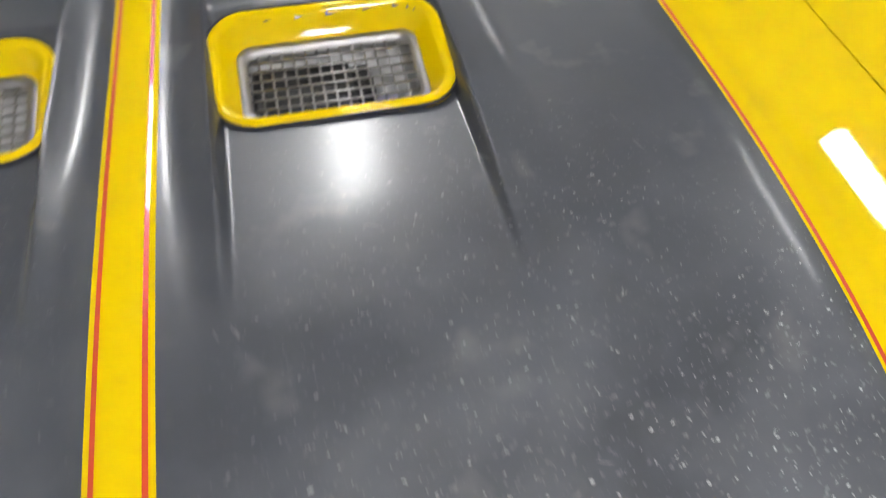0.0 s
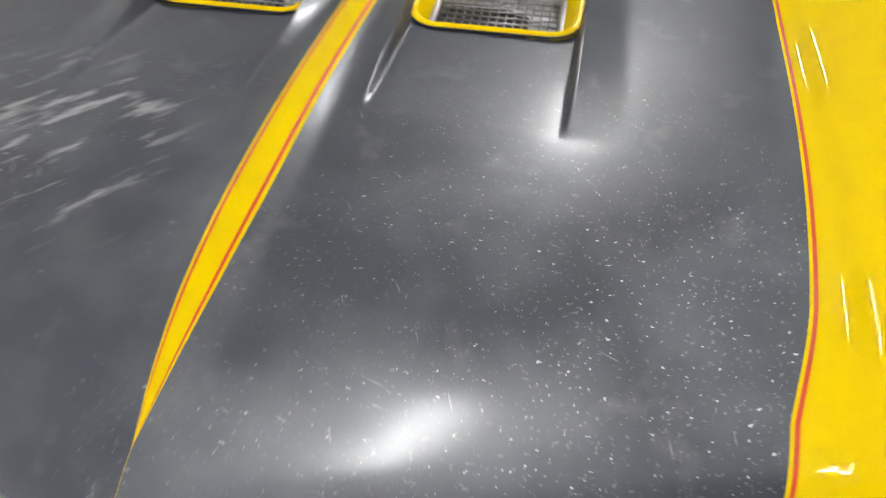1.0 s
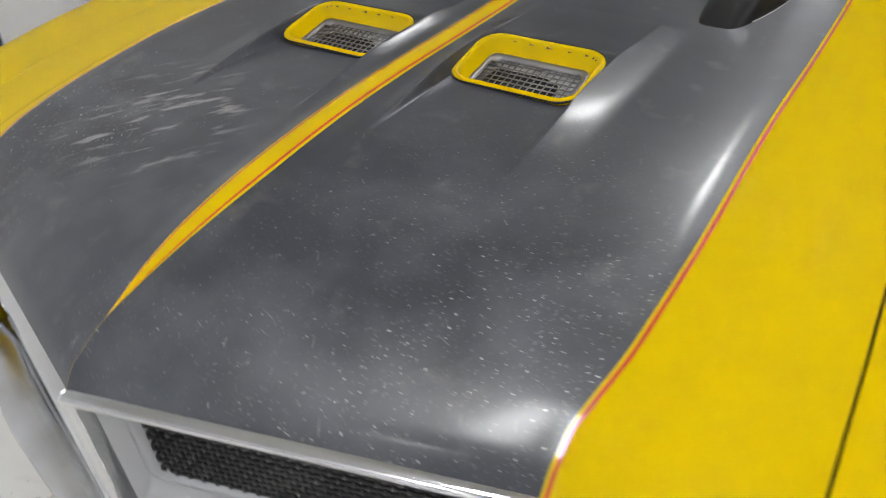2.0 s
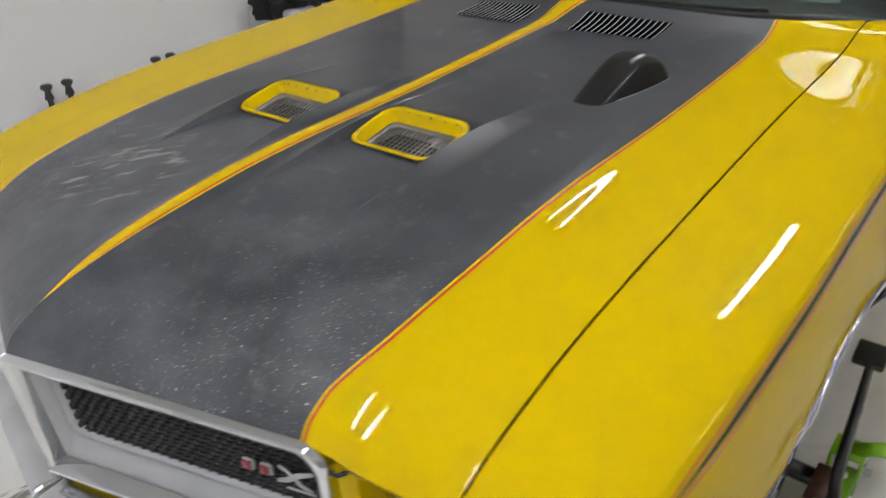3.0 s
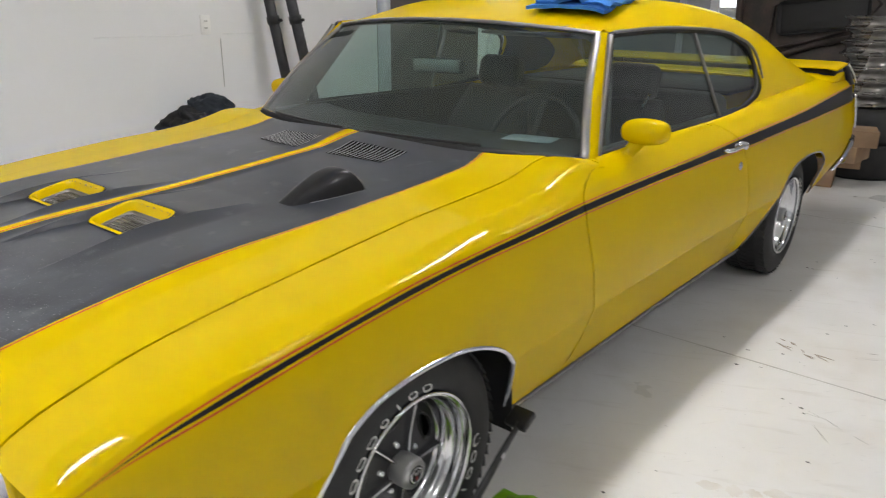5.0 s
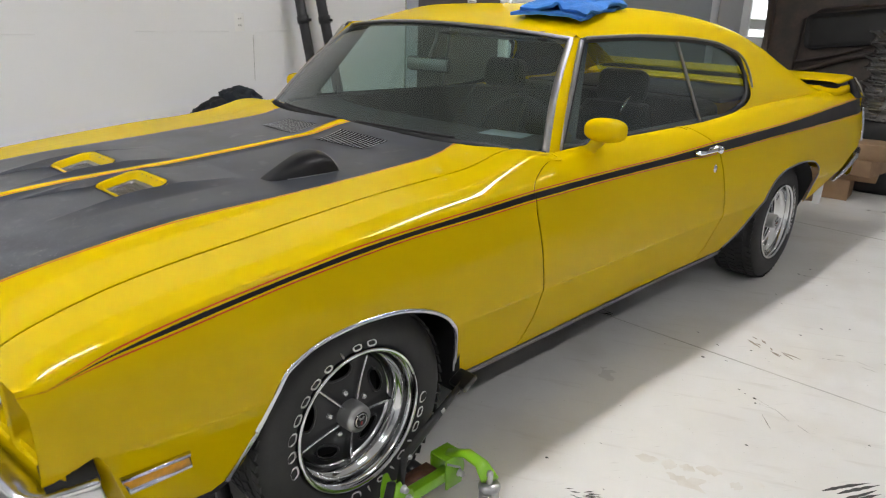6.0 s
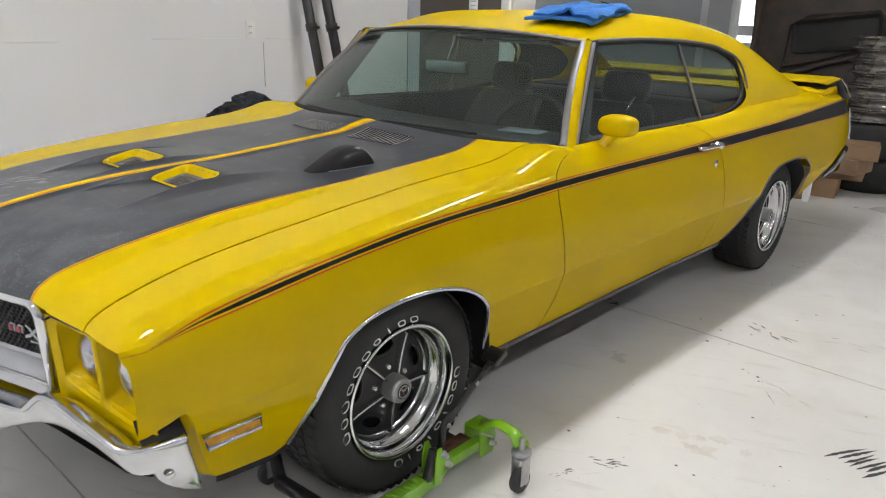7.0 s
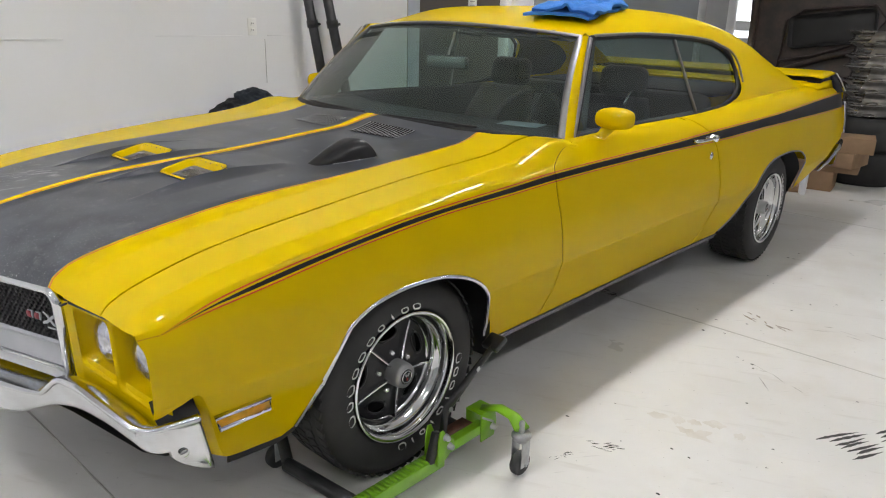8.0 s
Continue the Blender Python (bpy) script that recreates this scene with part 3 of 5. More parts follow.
US = [-1, -.99, -.97, -.94, -.9, -.85, -.78] + spread(-.7, .7, 16) + [.78, .85, .9, .94, .97, .99, 1]
roof_front = lambda u: 1.075 + 0.095 * u * u


def roof_skin(u, v):
    """The roof's front edge comes down to the top of the windshield."""
    y0 = roof_front(u)
    y = y0 + (2.55 - y0) * v
    x, y, z = roof_point(y, u)
    return (x, y, z + (1.316 - 0.034 * u * u - roof_point(y0, u)[2]) * (1 - smooth(0, 0.42, y - y0)))


roof = part("roof", sheet([[roof_skin(u, v) for u in US] for v in spread(0, 1, 48)]), YELLOW, car, "smooth yellow roof panel")
thick(roof)


def sail_x(y, z):
    top, bot = ROOF_EDGE(y), BELT_Z(y)
    k = (z - bot) / max(top - bot, 0.02)
    xb, xt = BELT_X(y) + 0.004, ROOF_X(y)
    return xb + (xt - xb) * k + 0.012 * math.sin(math.pi * min(max(k, 0), 1))


QUARTER_GLASS = curve((.93, 2.05), (.955, 2.24), (.985, 2.40), (1.03, 2.475), (1.10, 2.485), (1.17, 2.455), (1.22, 2.36), (1.256, 2.16), (1.276, 1.98))
for sx in (1, -1):
    rows = []
    for v in spread(0, 1, 40):
        row = []
        for k in spread(0, 1, 20):
            y1 = 3.42
            z0 = 0.945 + (1.276 - 0.945) * k
            ya = QUARTER_GLASS(z0) + 0.012
            y = ya + (y1 - ya) * v
            bot, top = BELT_Z(y) - 0.002, ROOF_EDGE(y)
            z = bot + (max(top, bot + .01) - bot) * k if v > 0 else z0
            zz = z0 * (1 - smooth(0, .35, v)) + z * smooth(0, .35, v)
            row.append((sx * sail_x(y, zz), y, zz))
        rows.append(row)
    thick(part("sail_panel", sheet(rows), YELLOW, car, "yellow rear roof pillar", flip=sx > 0))
    part("sail_lining", sheet([[(p[0] - sx * .016, p[1] + .004, p[2] - .004) for p in r] for r in rows[:26]]), VINYL, car, "black inner trim of the rear pillar")
    # the shoulder of the roof that runs down to the tail
    rows = [[(sx * abs(p[0]), p[1], p[2]) for p in (roof_point(y, u) for u in (.78, .85, .9, .94, .97, .99, 1))] for y in spread(2.55, 3.42, 26)]
    thick(part("roof_shoulder", sheet(rows), YELLOW, car, flip=sx < 0))


# trim colour lifted to grey to include the windshield's glare
LINING = material("glare_grey_trim", (0.085, 0.092, 0.090), 0.5, var=0.15, scale=12, fine=200, bump=0.1)


def windshield_point(u, v):
    """u across (-1..1), v from the base up."""
    xb, xt = 0.765, 0.603
    x = u * (xb + (xt - xb) * v)
    yb, zb = 0.655 + 0.185 * abs(u) ** 2.2, 0.952 - 0.018 * u * u
    yt, zt = 1.070 + 0.098 * abs(u) ** 2, 1.312 - 0.033 * u * u
    bulge = 0.02 * math.sin(math.pi * v)
    return (x, yb + (yt - yb) * v - bulge, zb + (zt - zb) * v + bulge * .5)


WS = [[windshield_point(u, v) for u in spread(-1, 1, 32)] for v in spread(0, 1, 12)]
windshield = part("windshield", sheet(WS), HAZY, car, "tinted curved windshield")
windshield.visible_shadow = False
rim = [windshield_point(-1, v) for v in spread(0, 1, 16)] + [windshield_point(u, 1) for u in spread(-1, 1, 32)][1:] + [windshield_point(1, 1 - v) for v in spread(0, 1, 16)][1:]
part("windshield_trim", tube(rim, 0.012, 8, flat=(1.25, 0.55)), STEEL, windshield, "bright windshield molding")
part("cowl_strip", tube([windshield_point(u, -0.01) for u in spread(-1, 1, 32)], 0.012, 8), DARK, windshield)
for sx in (1, -1):
    # windshield pillar
    rows = []
    for v in spread(0, 1, 14):
        x, y, z = windshield_point(1, v)
        gx, gy, gz = 0.772 - .135 * v, 0.905 + 0.265 * v, 0.938 + 0.340 * v
        rows.append([(sx * (x - .004), y - .004, z), (sx * (x + .014), y + .004, z + .004), (sx * ((x + gx) / 2 + .014), (y + gy) / 2, (z + gz) / 2 + .004), (sx * (gx + .006), gy, gz), (sx * (gx - .02), gy + .008, gz)])
    part("windshield_pillar", sheet(rows), YELLOW, car, flip=sx < 0)
    part("pillar_lining", sheet([[(p[0] - sx * (.010 if i < 4 else .002), p[1] + .006, p[2] - .006) for i, p in enumerate(r)] for r in rows]), VINYL, car, "black inner trim of the windshield pillar")
    inner = []
    for v in spread(0, 1, 14):
        x, y, z = windshield_point(1, v)
        gx, gy, gz = 0.772 - .135 * v, 0.905 + 0.265 * v, 0.938 + 0.340 * v
        inner.append([(sx * (x - .016), y + .012, z - .004), (sx * (x - .026), y + .05, z - .004), (sx * (gx - .040), gy + .10 - .02 * v, gz), (sx * (gx - .032), gy + .135 - .03 * v, gz)])
    part("pillar_trim", sheet(inner), LINING, car, "cover inside the windshield pillar, windshield glare put into its grey", flip=sx > 0)


def glass_x(z):
    return 0.762 - 0.36 * (z - 0.94)


SIDE_TOP = curve((1.17, 1.272), (1.5, 1.278), (1.9, 1.268), (2.1, 1.256), (2.36, 1.219), (2.455, 1.168), (2.485, 1.10))
SIDE_BOT = curve((.90, .935), (1.2, .941), (1.95, .934), (2.15, .944), (2.30, .962), (2.40, .985), (2.475, 1.03))


def side_glass(y_of, n=24):
    rows = []
    for u in spread(0, 1, n):
        row = []
        for k in spread(0, 1, 10):
            y = y_of(u, k)
            lo, hi = SIDE_BOT(y), SIDE_TOP(y)
            z = lo + (hi - lo) * k
            row.append((glass_x(z), y, z))
        rows.append(row)
    return rows


pillar_y = lambda k: 0.915 + 0.255 * k
div_y = lambda k: 1.945 - 0.075 * k
end_y = lambda k: 2.40 + 0.075 * math.sin(math.pi * k)
for sx in (1, -1):
    f = lambda rows: [[(sx * x, y, z) for x, y, z in r] for r in rows]
    front = side_glass(lambda u, k: pillar_y(k) + (div_y(k) - .008 - pillar_y(k)) * u)
    back = side_glass(lambda u, k: div_y(k) + .008 + (end_y(k) - div_y(k) - .008) * u)
    for nm, g in (("door_glass", front), ("quarter_glass", back)):
        o = part(nm, sheet(f(g)), GLASS, car, "dark tinted side glass", flip=sx > 0)
        o.visible_shadow = False
    dv = [(sx * (glass_x(z) + .004), div_y(k), z) for k in spread(0, 1, 8) for z in [SIDE_BOT(div_y(k)) + (SIDE_TOP(div_y(k)) - SIDE_BOT(div_y(k))) * k]]
    part("window_divider", tube(dv, 0.007, 8), STEEL, car, "chrome window divider")
    top = [(sx * (glass_x(SIDE_TOP(y)) + .006), y, SIDE_TOP(y) + .004) for y in spread(1.17, 2.485, 40)]
    bot = [(sx * (glass_x(SIDE_BOT(y)) + .006), y, SIDE_BOT(y)) for y in spread(2.475, .905, 40)]
    ft = [(sx * (glass_x(.935 + .337 * k) + .006), pillar_y(k), .935 + .337 * k) for k in spread(0, 1, 10)][1:-1]
    part("window_seal", tube(top + bot + ft, 0.011, 8, closed=True), DARK, car, "black rubber window seal")
    rail = [[(sx * ROOF_X(y), y, roof_skin(1, max(0, (y - roof_front(1)) / (2.55 - roof_front(1))))[2] + .001), (sx * (ROOF_X(y) + .010), y, SIDE_TOP(y) + .020), (sx * (glass_x(SIDE_TOP(y)) + .010), y, SIDE_TOP(y) + .004)] for y in spread(1.17, 2.40, 30)]
    part("roof_rail", sheet(rail), YELLOW, roof, flip=sx < 0)
    drip = [(sx * (glass_x(SIDE_TOP(y)) + .014), y, SIDE_TOP(y) + .012) for y in spread(1.18, 2.25, 24)]
    drip += [(sx * (glass_x(z) + .022), QUARTER_GLASS(z) + .03, z) for z in spread(1.215, 1.05, 12)]
    part("drip_molding", tube(drip, 0.006, 8), STEEL, car, "bright drip molding")
    part("pillar_molding", tube([(sx * (glass_x(.94 + .335 * k) + .012), pillar_y(k) - .014, .937 + .337 * k) for k in spread(0, 1, 10)], 0.009, 8), STEEL, car, "bright pillar molding")

rear = [[(u * (.47 + .14 * v), 2.55 + (3.34 - 2.55) * v, ROOF_LINE(2.55) - .004 - .020 * u * u - (ROOF_LINE(2.55) - .998) * v + .03 * math.sin(math.pi * v)) for u in spread(-1, 1, 16)] for v in spread(0, 1, 12)]
rw = part("rear_window", sheet(rear), GLASS, car, "tinted rear window")
rw.visible_shadow = False
# deck lid and tail
deck = [[(x, y, .992 - .02 * (x / .8) ** 2 - .03 * smooth(3.7, 4.0, y)) for x in spread(-.79, .79, 16)] for y in spread(3.31, 3.97, 10)]
thick(part("deck_lid", sheet(deck), YELLOW, car, "yellow deck lid"))
tail = [[(x, 3.97 + .03 * k, .95 - .5 * k) for x in spread(-.86, .86, 12)] for k in spread(0, 1, 8)]
thick(part("tail_panel", sheet(tail), YELLOW, car))


PLASTIC_EDGE = material("pale_edge", (0.62, 0.60, 0.55), 0.5, var=0.1)


def spoiler():
    """A low base on the deck, a dark band round it and a yellow wing slab on top, all closed at the ends."""
    def loft(sec, half, ends):
        rows = []
        for x in spread(-half, half, 36):
            k = smooth(half - ends, half, abs(x))
            rows.append([(x, y + .02 * k * (1 if y < 3.6 else -1), z - drop * k) for y, z, drop in sec])
        b = sheet(rows, closed=True)
        bmesh.ops.holes_fill(b, edges=[e for e in b.edges if len(e.link_faces) == 1], sides=0)
        bmesh.ops.recalc_face_normals(b, faces=b.faces)
        return b

    base = part("spoiler_base", loft([(3.44, .975, 0), (3.50, 1.008, .010), (3.60, 1.020, .012), (3.76, 1.022, .012), (3.80, .990, .008), (3.80, .960, 0), (3.46, .955, 0)], .842, .10), YELLOW, car, "yellow spoiler base on the deck")
    part("spoiler_band", loft([(3.50, 1.004, .004), (3.52, 1.034, .012), (3.78, 1.040, .010), (3.84, .985, .006), (3.84, .955, 0), (3.52, .965, 0)], .836, .06), STRIPE, base, "dark stripe round the spoiler")
    wing = part("spoiler_wing", loft([(3.48, 1.036, .010), (3.50, 1.046, .010), (3.60, 1.054, .008), (3.74, 1.064, .006), (3.775, 1.062, .006), (3.778, 1.050, .006), (3.62, 1.038, .008)], .846, .05), YELLOW, base, "yellow raised spoiler wing")
    for sx in (1, -1):
        foot = sheet([[(sx * x, y, z) for x, y, z in r] for r in (
            [(.79, 3.80, .960), (.868, 3.80, .930), (.872, 3.90, .926), (.862, 3.975, .922), (.79, 3.975, .950)],
            [(.79, 3.70, 1.034), (.842, 3.70, 1.026), (.845, 3.74, 1.032), (.842, 3.785, 1.044), (.79, 3.785, 1.046)])], closed=True)
        bmesh.ops.holes_fill(foot, edges=[e for e in foot.edges if len(e.link_faces) == 1], sides=0)
        bmesh.ops.recalc_face_normals(foot, faces=foot.faces)
        part("spoiler_foot", foot, STRIPE, wing, "dark striped spoiler end")
        part("spoiler_edge", tube([(sx * .846, 3.787, 1.048), (sx * .862, 3.87, .995), (sx * .868, 3.977, .930)], .004, 6), PLASTIC_EDGE, wing, "thin pale edge")


spoiler()

# ---- wheels ----
ALLOY = material("satin_alloy", (0.40, 0.40, 0.40), 0.33, 0.9, var=0.12, scale=30, rvar=0.05)
RIB = radians(43)
CAPRED = material("cap_badge_red", (0.30, 0.02, 0.02), 0.35, coat=0.4, var=0.1)
SPOKE = material("wheel_black", (0.016, 0.016, 0.018), 0.34, var=0.25, scale=25, spec=0.5)


def wheel(x, y, sx):
    root = new("wheel")
    root.parent = car
    root.location = (x, y, TYRE_R - DROP)
    if sx < 0:
        root.rotation_euler = (0, 0, math.pi)
    R, w = TYRE_R, 0.118
    prof = [(.200, -w + .02), (.215, -w + .004), (.268, -w), (R - .028, -w + .006), (R - .010, -w + .022), (R, -w + .045), (R + .001, 0), (R, w - .045), (R - .010, w - .022), (R - .028, w - .007), (.268, w), (.243, w + .002), (.226, w + .001), (.214, w - .003), (.205, w - .008), (.200, w - .02)]
    part("tyre", lathe(prof, 72), RUBBER, root, "black tyre with raised white lettering")
    # tread blocks
    bl = []
    for i in range(60):
        a = 2 * math.pi * i / 60
        for j, (bx, off) in enumerate(((-.085, 0), (-.045, .5), (0, 0), (.045, .5), (.085, 0))):
            b = box(.034, .024, .006)
            bl.append(moved(b, Matrix.Rotation(a + off * 2 * math.pi / 60, 4, "X") @ Matrix.Translation((bx, 0, R - .002 - (.006 if abs(bx) > .08 else 0))) @ Matrix.Rotation(radians(18 if j % 2 else -18), 4, "Z")))
    part("tread", merge(*bl), RUBBER, root, shade=False)
    rimp = [(.196, -.10), (.160, -.09), (.152, -.02), (.150, .022), (.153, .030), (.160, .034), (.166, .044), (.168, .058), (.173, .064), (.180, .070), (.184, .082), (.185, .096), (.190, .104), (.197, .107), (.202, .112), (.201, .118), (.195, .119), (.189, .113)]
    part("rim", lathe(rimp[::-1], 72), CHROME, root, "polished chrome outer rim")
    part("rim_back", lathe([(.0, .012), (.10, .010), (.150, .0), (.153, -.02)], 48), DARK, root)
    # stamped black centre: five webs with an oval slot each, a thin bright rib between them
    dish = curve((.034, .062), (.060, .054), (.100, .044), (.135, .038), (.157, .036))
    for i in range(5):
        rot = Matrix.Rotation(2 * math.pi * i / 5 + RIB, 4, "X")
        rows = []
        for r in spread(.034, .157, 13):
            row = []
            for a in spread(0, 72, 21):
                h = dish(r) + .010 * max(0, 1 - min(a, 72 - a) / 7) ** 1.5
                row.append((h, -r * math.sin(radians(a)), r * math.cos(radians(a))))
            rows.append(row)
        b = sheet(rows)
        gone = []
        for f in b.faces:
            m = f.calc_center_median()
            r, a = math.hypot(m.y, m.z), math.degrees(math.atan2(-m.y, m.z))
            if (abs(r - .121) / .021) ** 3 + (abs(a - 36) / 19) ** 3 < 1:
                gone.append(f)
        bmesh.ops.delete(b, geom=gone, context="FACES")
        web = part("spoke_web", moved(b, rot), SPOKE, root, "satin black stamped spoke web", flip=True)
        thick(web, .004)
        slot = [(dish(.121 + .021 * math.sin(q)) + .001, -(.121 + .021 * math.sin(q)) * math.sin(radians(36 + 19 * math.cos(q))), (.121 + .021 * math.sin(q)) * math.cos(radians(36 + 19 * math.cos(q)))) for q in spread(0, 2 * math.pi * 23 / 24, 24)]
        part("slot_lip", moved(tube(slot, .0032, 6, closed=True), rot), SPOKE, root)
        part("spoke_rib", moved(tube([(dish(r) + .0105, 0, r) for r in spread(.036, .154, 8)], .0034, 8), rot), CHROME, root, "bright metal spoke rib")
    for i in range(5):
        a = 2 * math.pi * (i + .5) / 5 + RIB
        n = lathe([(.0, .066), (.006, .064), (.0095, .058), (.0095, .015)], 6)
        part("lug_nut", moved(n, Matrix.Translation((0, -.060 * math.sin(a), .060 * math.cos(a)))), CHROME, root)
    cap = part("hub_cap", lathe([(.0, .112), (.024, .111), (.0245, .108), (.030, .110), (.0365, .106), (.039, .098), (.040, .060), (.043, .030)], 36), ALLOY, root, "satin metal hub cap")
    part("cap_badge", lathe([(.0, .1135), (.0225, .1125), (.0235, .110)], 32), DARK, cap)
    part("badge_ring", lathe([(.0160, .1132), (.0170, .1145), (.0190, .1145), (.0200, .1130)], 32), CHROME, cap)
    for q in (-38, 38, 180):
        b = moved(box(.002, .006, .0105, .0008, 1), Matrix.Rotation(radians(q), 4, "X") @ Matrix.Translation((.1136, 0, .0025)))
        part("badge_shield", b, CAPRED if q == 180 else ALLOY, cap)
    return root


WHEEL_F, WHEEL_R = 0.732, 0.752
for sx in (1, -1):
    wheel(sx * WHEEL_F, 0, sx)
    wheel(sx * WHEEL_R, AXLE, sx)

# inner wheel wells, underbody
for sx in (1, -1):
    for yc, ry, rz, edge in ((0.0, .43, .40, lambda y, z: .765), (2.69, .50, .42, lambda y, z: side_x(y, max(z, .31)) - .012)):
        rows = [[(sx * x, yc + ry * math.cos(a), .30 + rz * math.sin(a)) for x in (.40, .55, .68, edge(yc + ry * math.cos(a), .30 + rz * math.sin(a)))] for a in [math.pi * i / 20 for i in range(21)]]
        part("wheel_well", sheet(rows), DARK, car)
    part("inner_fender", box(.02, 1.02, .46, .004, 1, at=(sx * .43, 2.69, .30)), DARK, car)
part("underbody", box(1.10, 4.2, .10, .02, at=(0, 1.5, .31)), DARK, car, "black underbody")
part("engine_bay", box(.9, 1.0, .38, .02, at=(0, -.2, .34)), DARK, car)
part("firewall", box(1.25, .05, .45, .01, at=(0, .50, .40)), DARK, car)

# ---- front end ----
AMBER = material("amber_lens", (0.85, 0.38, 0.015), 0.25, coat=0.6, var=0.3, scale=40)
LENS = material("lamp_glass", (0.80, 0.80, 0.80), 0.10, 0.92, coat=1.0, var=0.5, scale=45, fine=60, bump=0.9)
BADGE_RED = material("badge_red", (0.33, 0.045, 0.06), 0.4, coat=0.3, var=0.2, scale=60)


def nose_at(x, z, back=0.0):
    """A point on the upright V of the nose, set back by a distance."""
    return (x, nose(x) + back + 0.04 * (0.73 - z), z)


def ring(x0, x1, z0, z1, r, back, sx, n=8, inner=None):
    """A rounded rectangle on the nose, with a corner radius of its own towards the car's middle."""
    pts = []
    q = r if inner is None else inner
    for cx, cz, a0, c in ((x1 - r, z1 - r, 0, r), (x0 + q, z1 - q, 90, q), (x0 + q, z0 + q, 180, q), (x1 - r, z0 + r, 270, r)):
        for i in range(n):
            a = radians(a0 + 90 * i / (n - 1))
            x, y, z = nose_at(cx + c * math.cos(a), cz + c * math.sin(a), back)
            pts.append((sx * x, y, z))
    return pts


grille = new("grille")
grille.parent = car
for sx in (1, -1):
    g = [(-.001, .513, .500, .733, .036, .012), (-.001, .514, .499, .734, .036, -.004), (.001, .510, .503, .730, .034, -.012), (.003, .502, .510, .723, .030, -.012), (.005, .496, .515, .718, .026, -.003), (.006, .494, .517, .716, .024, .012)]
    part("grille_frame", sheet([ring(*q, sx, inner=.004) for q in g], closed=True), CHROME, grille, "heavy chrome grille frame", flip=sx < 0)
    g = [(.006, .494, .517, .716, .024, .012), (.014, .492, .533, .716, .026, .022), (.024, .490, .566, .716, .024, .030)]
    part("grille_inner_frame", sheet([ring(*q, sx, inner=c) for q, c in zip(g, (.004, .010, .020))], closed=True), SILVER, grille, "silver painted inner frame", flip=sx < 0)
    g = [(.024, .490, .566, .716, .020, .030), (.026, .489, .568, .715, .020, .021), (.036, .485, .578, .712, .020, .021), (.038, .484, .581, .711, .020, .034)]
    part("grille_bezel", sheet([ring(*q, sx) for q in g], closed=True), SILVER, grille, "bright mesh bezel", flip=sx < 0)
    back = sheet([[(sx * p[0], p[1], p[2]) for p in (nose_at(x, z, .050) for x in spread(.030, .50, 8))] for z in (.56, .62, .72)])
    part("grille_backing", back, DARK, grille, flip=sx < 0)
    bars = []
    zs = spread(.580, .712, 13)
    for z in zs:
        bars.append(tube([(sx * p[0], p[1], p[2]) for p in (nose_at(x, z, .030) for x in spread(.041, .484, 6))], .0028, 6, flat=(1, 1)))
    for i, z in enumerate(zs[:-1]):
        for k in range(28):
            x = .043 + .0168 * (k + (.5 if i % 2 else 0))
            if x < .483:
                a, b = nose_at(x, z, .028), nose_at(x, zs[i + 1], .028)
                bars.append(tube([(sx * a[0], a[1], a[2]), (sx * b[0], b[1], b[2])], .0036, 4))
    part("grille_mesh", merge(*bars), MESHBLK, grille, "black staggered grille mesh")
    # bright ledge along the bottom of the frame
    rows = [[(sx * p[0], p[1], p[2]) for p in (nose_at(x, z, b) for x in spread(.001, .484, 12))] for b, z in ((.010, .522), (-.004, .516), (-.014, .510), (-.0175, .507), (-.016, .503), (-.004, .499))]
    part("grille_ledge", sheet(rows), CHROME, grille, "sloped chrome ledge under the grille", flip=sx < 0)
    # yellow valance under the grille
    rows = [[(sx * p[0], p[1], p[2]) for p in (nose_at(x, z, .010) for x in spread(0, .535, 12))] for z in (.503, .47, .42)]
    part("valance", sheet(rows), YELLOW, grille, flip=sx < 0)
    # strip between grille and headlamps
    rows = [[(sx * p[0], p[1], p[2]) for p in (nose_at(x, z, .006 if x < .53 else .012) for x in (.515, .524, .534, .540))] for z in spread(.49, .712, 8)]
    part("nose_strip", sheet(rows), YELLOW, grille, flip=sx < 0)
    rows = [[(sx * x, nose(x) + d, z) for x in spread(.515, .84, 10)] for d, z in ((.004, .717), (.018, .706), (.05, .700))]
    part("nose_lip", sheet(rows), YELLOW, grille, flip=sx > 0)

badge = new("nose_badge")
badge.parent = grille


def badge_line(pts, r, mat, label="", back=.016):
    """A flat raised line on the grille's face, through (x, z) points leaning with the badge."""
    line = [nose_at(x + .30 * (z - .640), z, back) for x, z in pts]
    part("badge_bar", tube(line, r, 8, flat=(1, .3), up=(0, 1, 0)), mat, badge, label)


for x0 in (.366, .393):
    badge_line([(x0 - .0075, .640), (x0 + .0075, .640)], .0105, SILVER, "pale edge of a badge block")
    badge_line([(x0 - .0065, .640), (x0 + .0065, .640)], .0085, BADGE_RED, "dull red badge block", .0125)
badge_line([(.408, .654), (.420, .648), (.446, .626), (.462, .620)], [.0030, .0048, .0048, .0030], SILVER, "silver crossed badge bars")
badge_line([(.410, .624), (.424, .630), (.440, .646), (.458, .655)], [.0030, .0044, .0044, .0030], SILVER)
badge_line([(.426, .615), (.468, .615)], .0024, SILVER, "narrow pale badge bar")

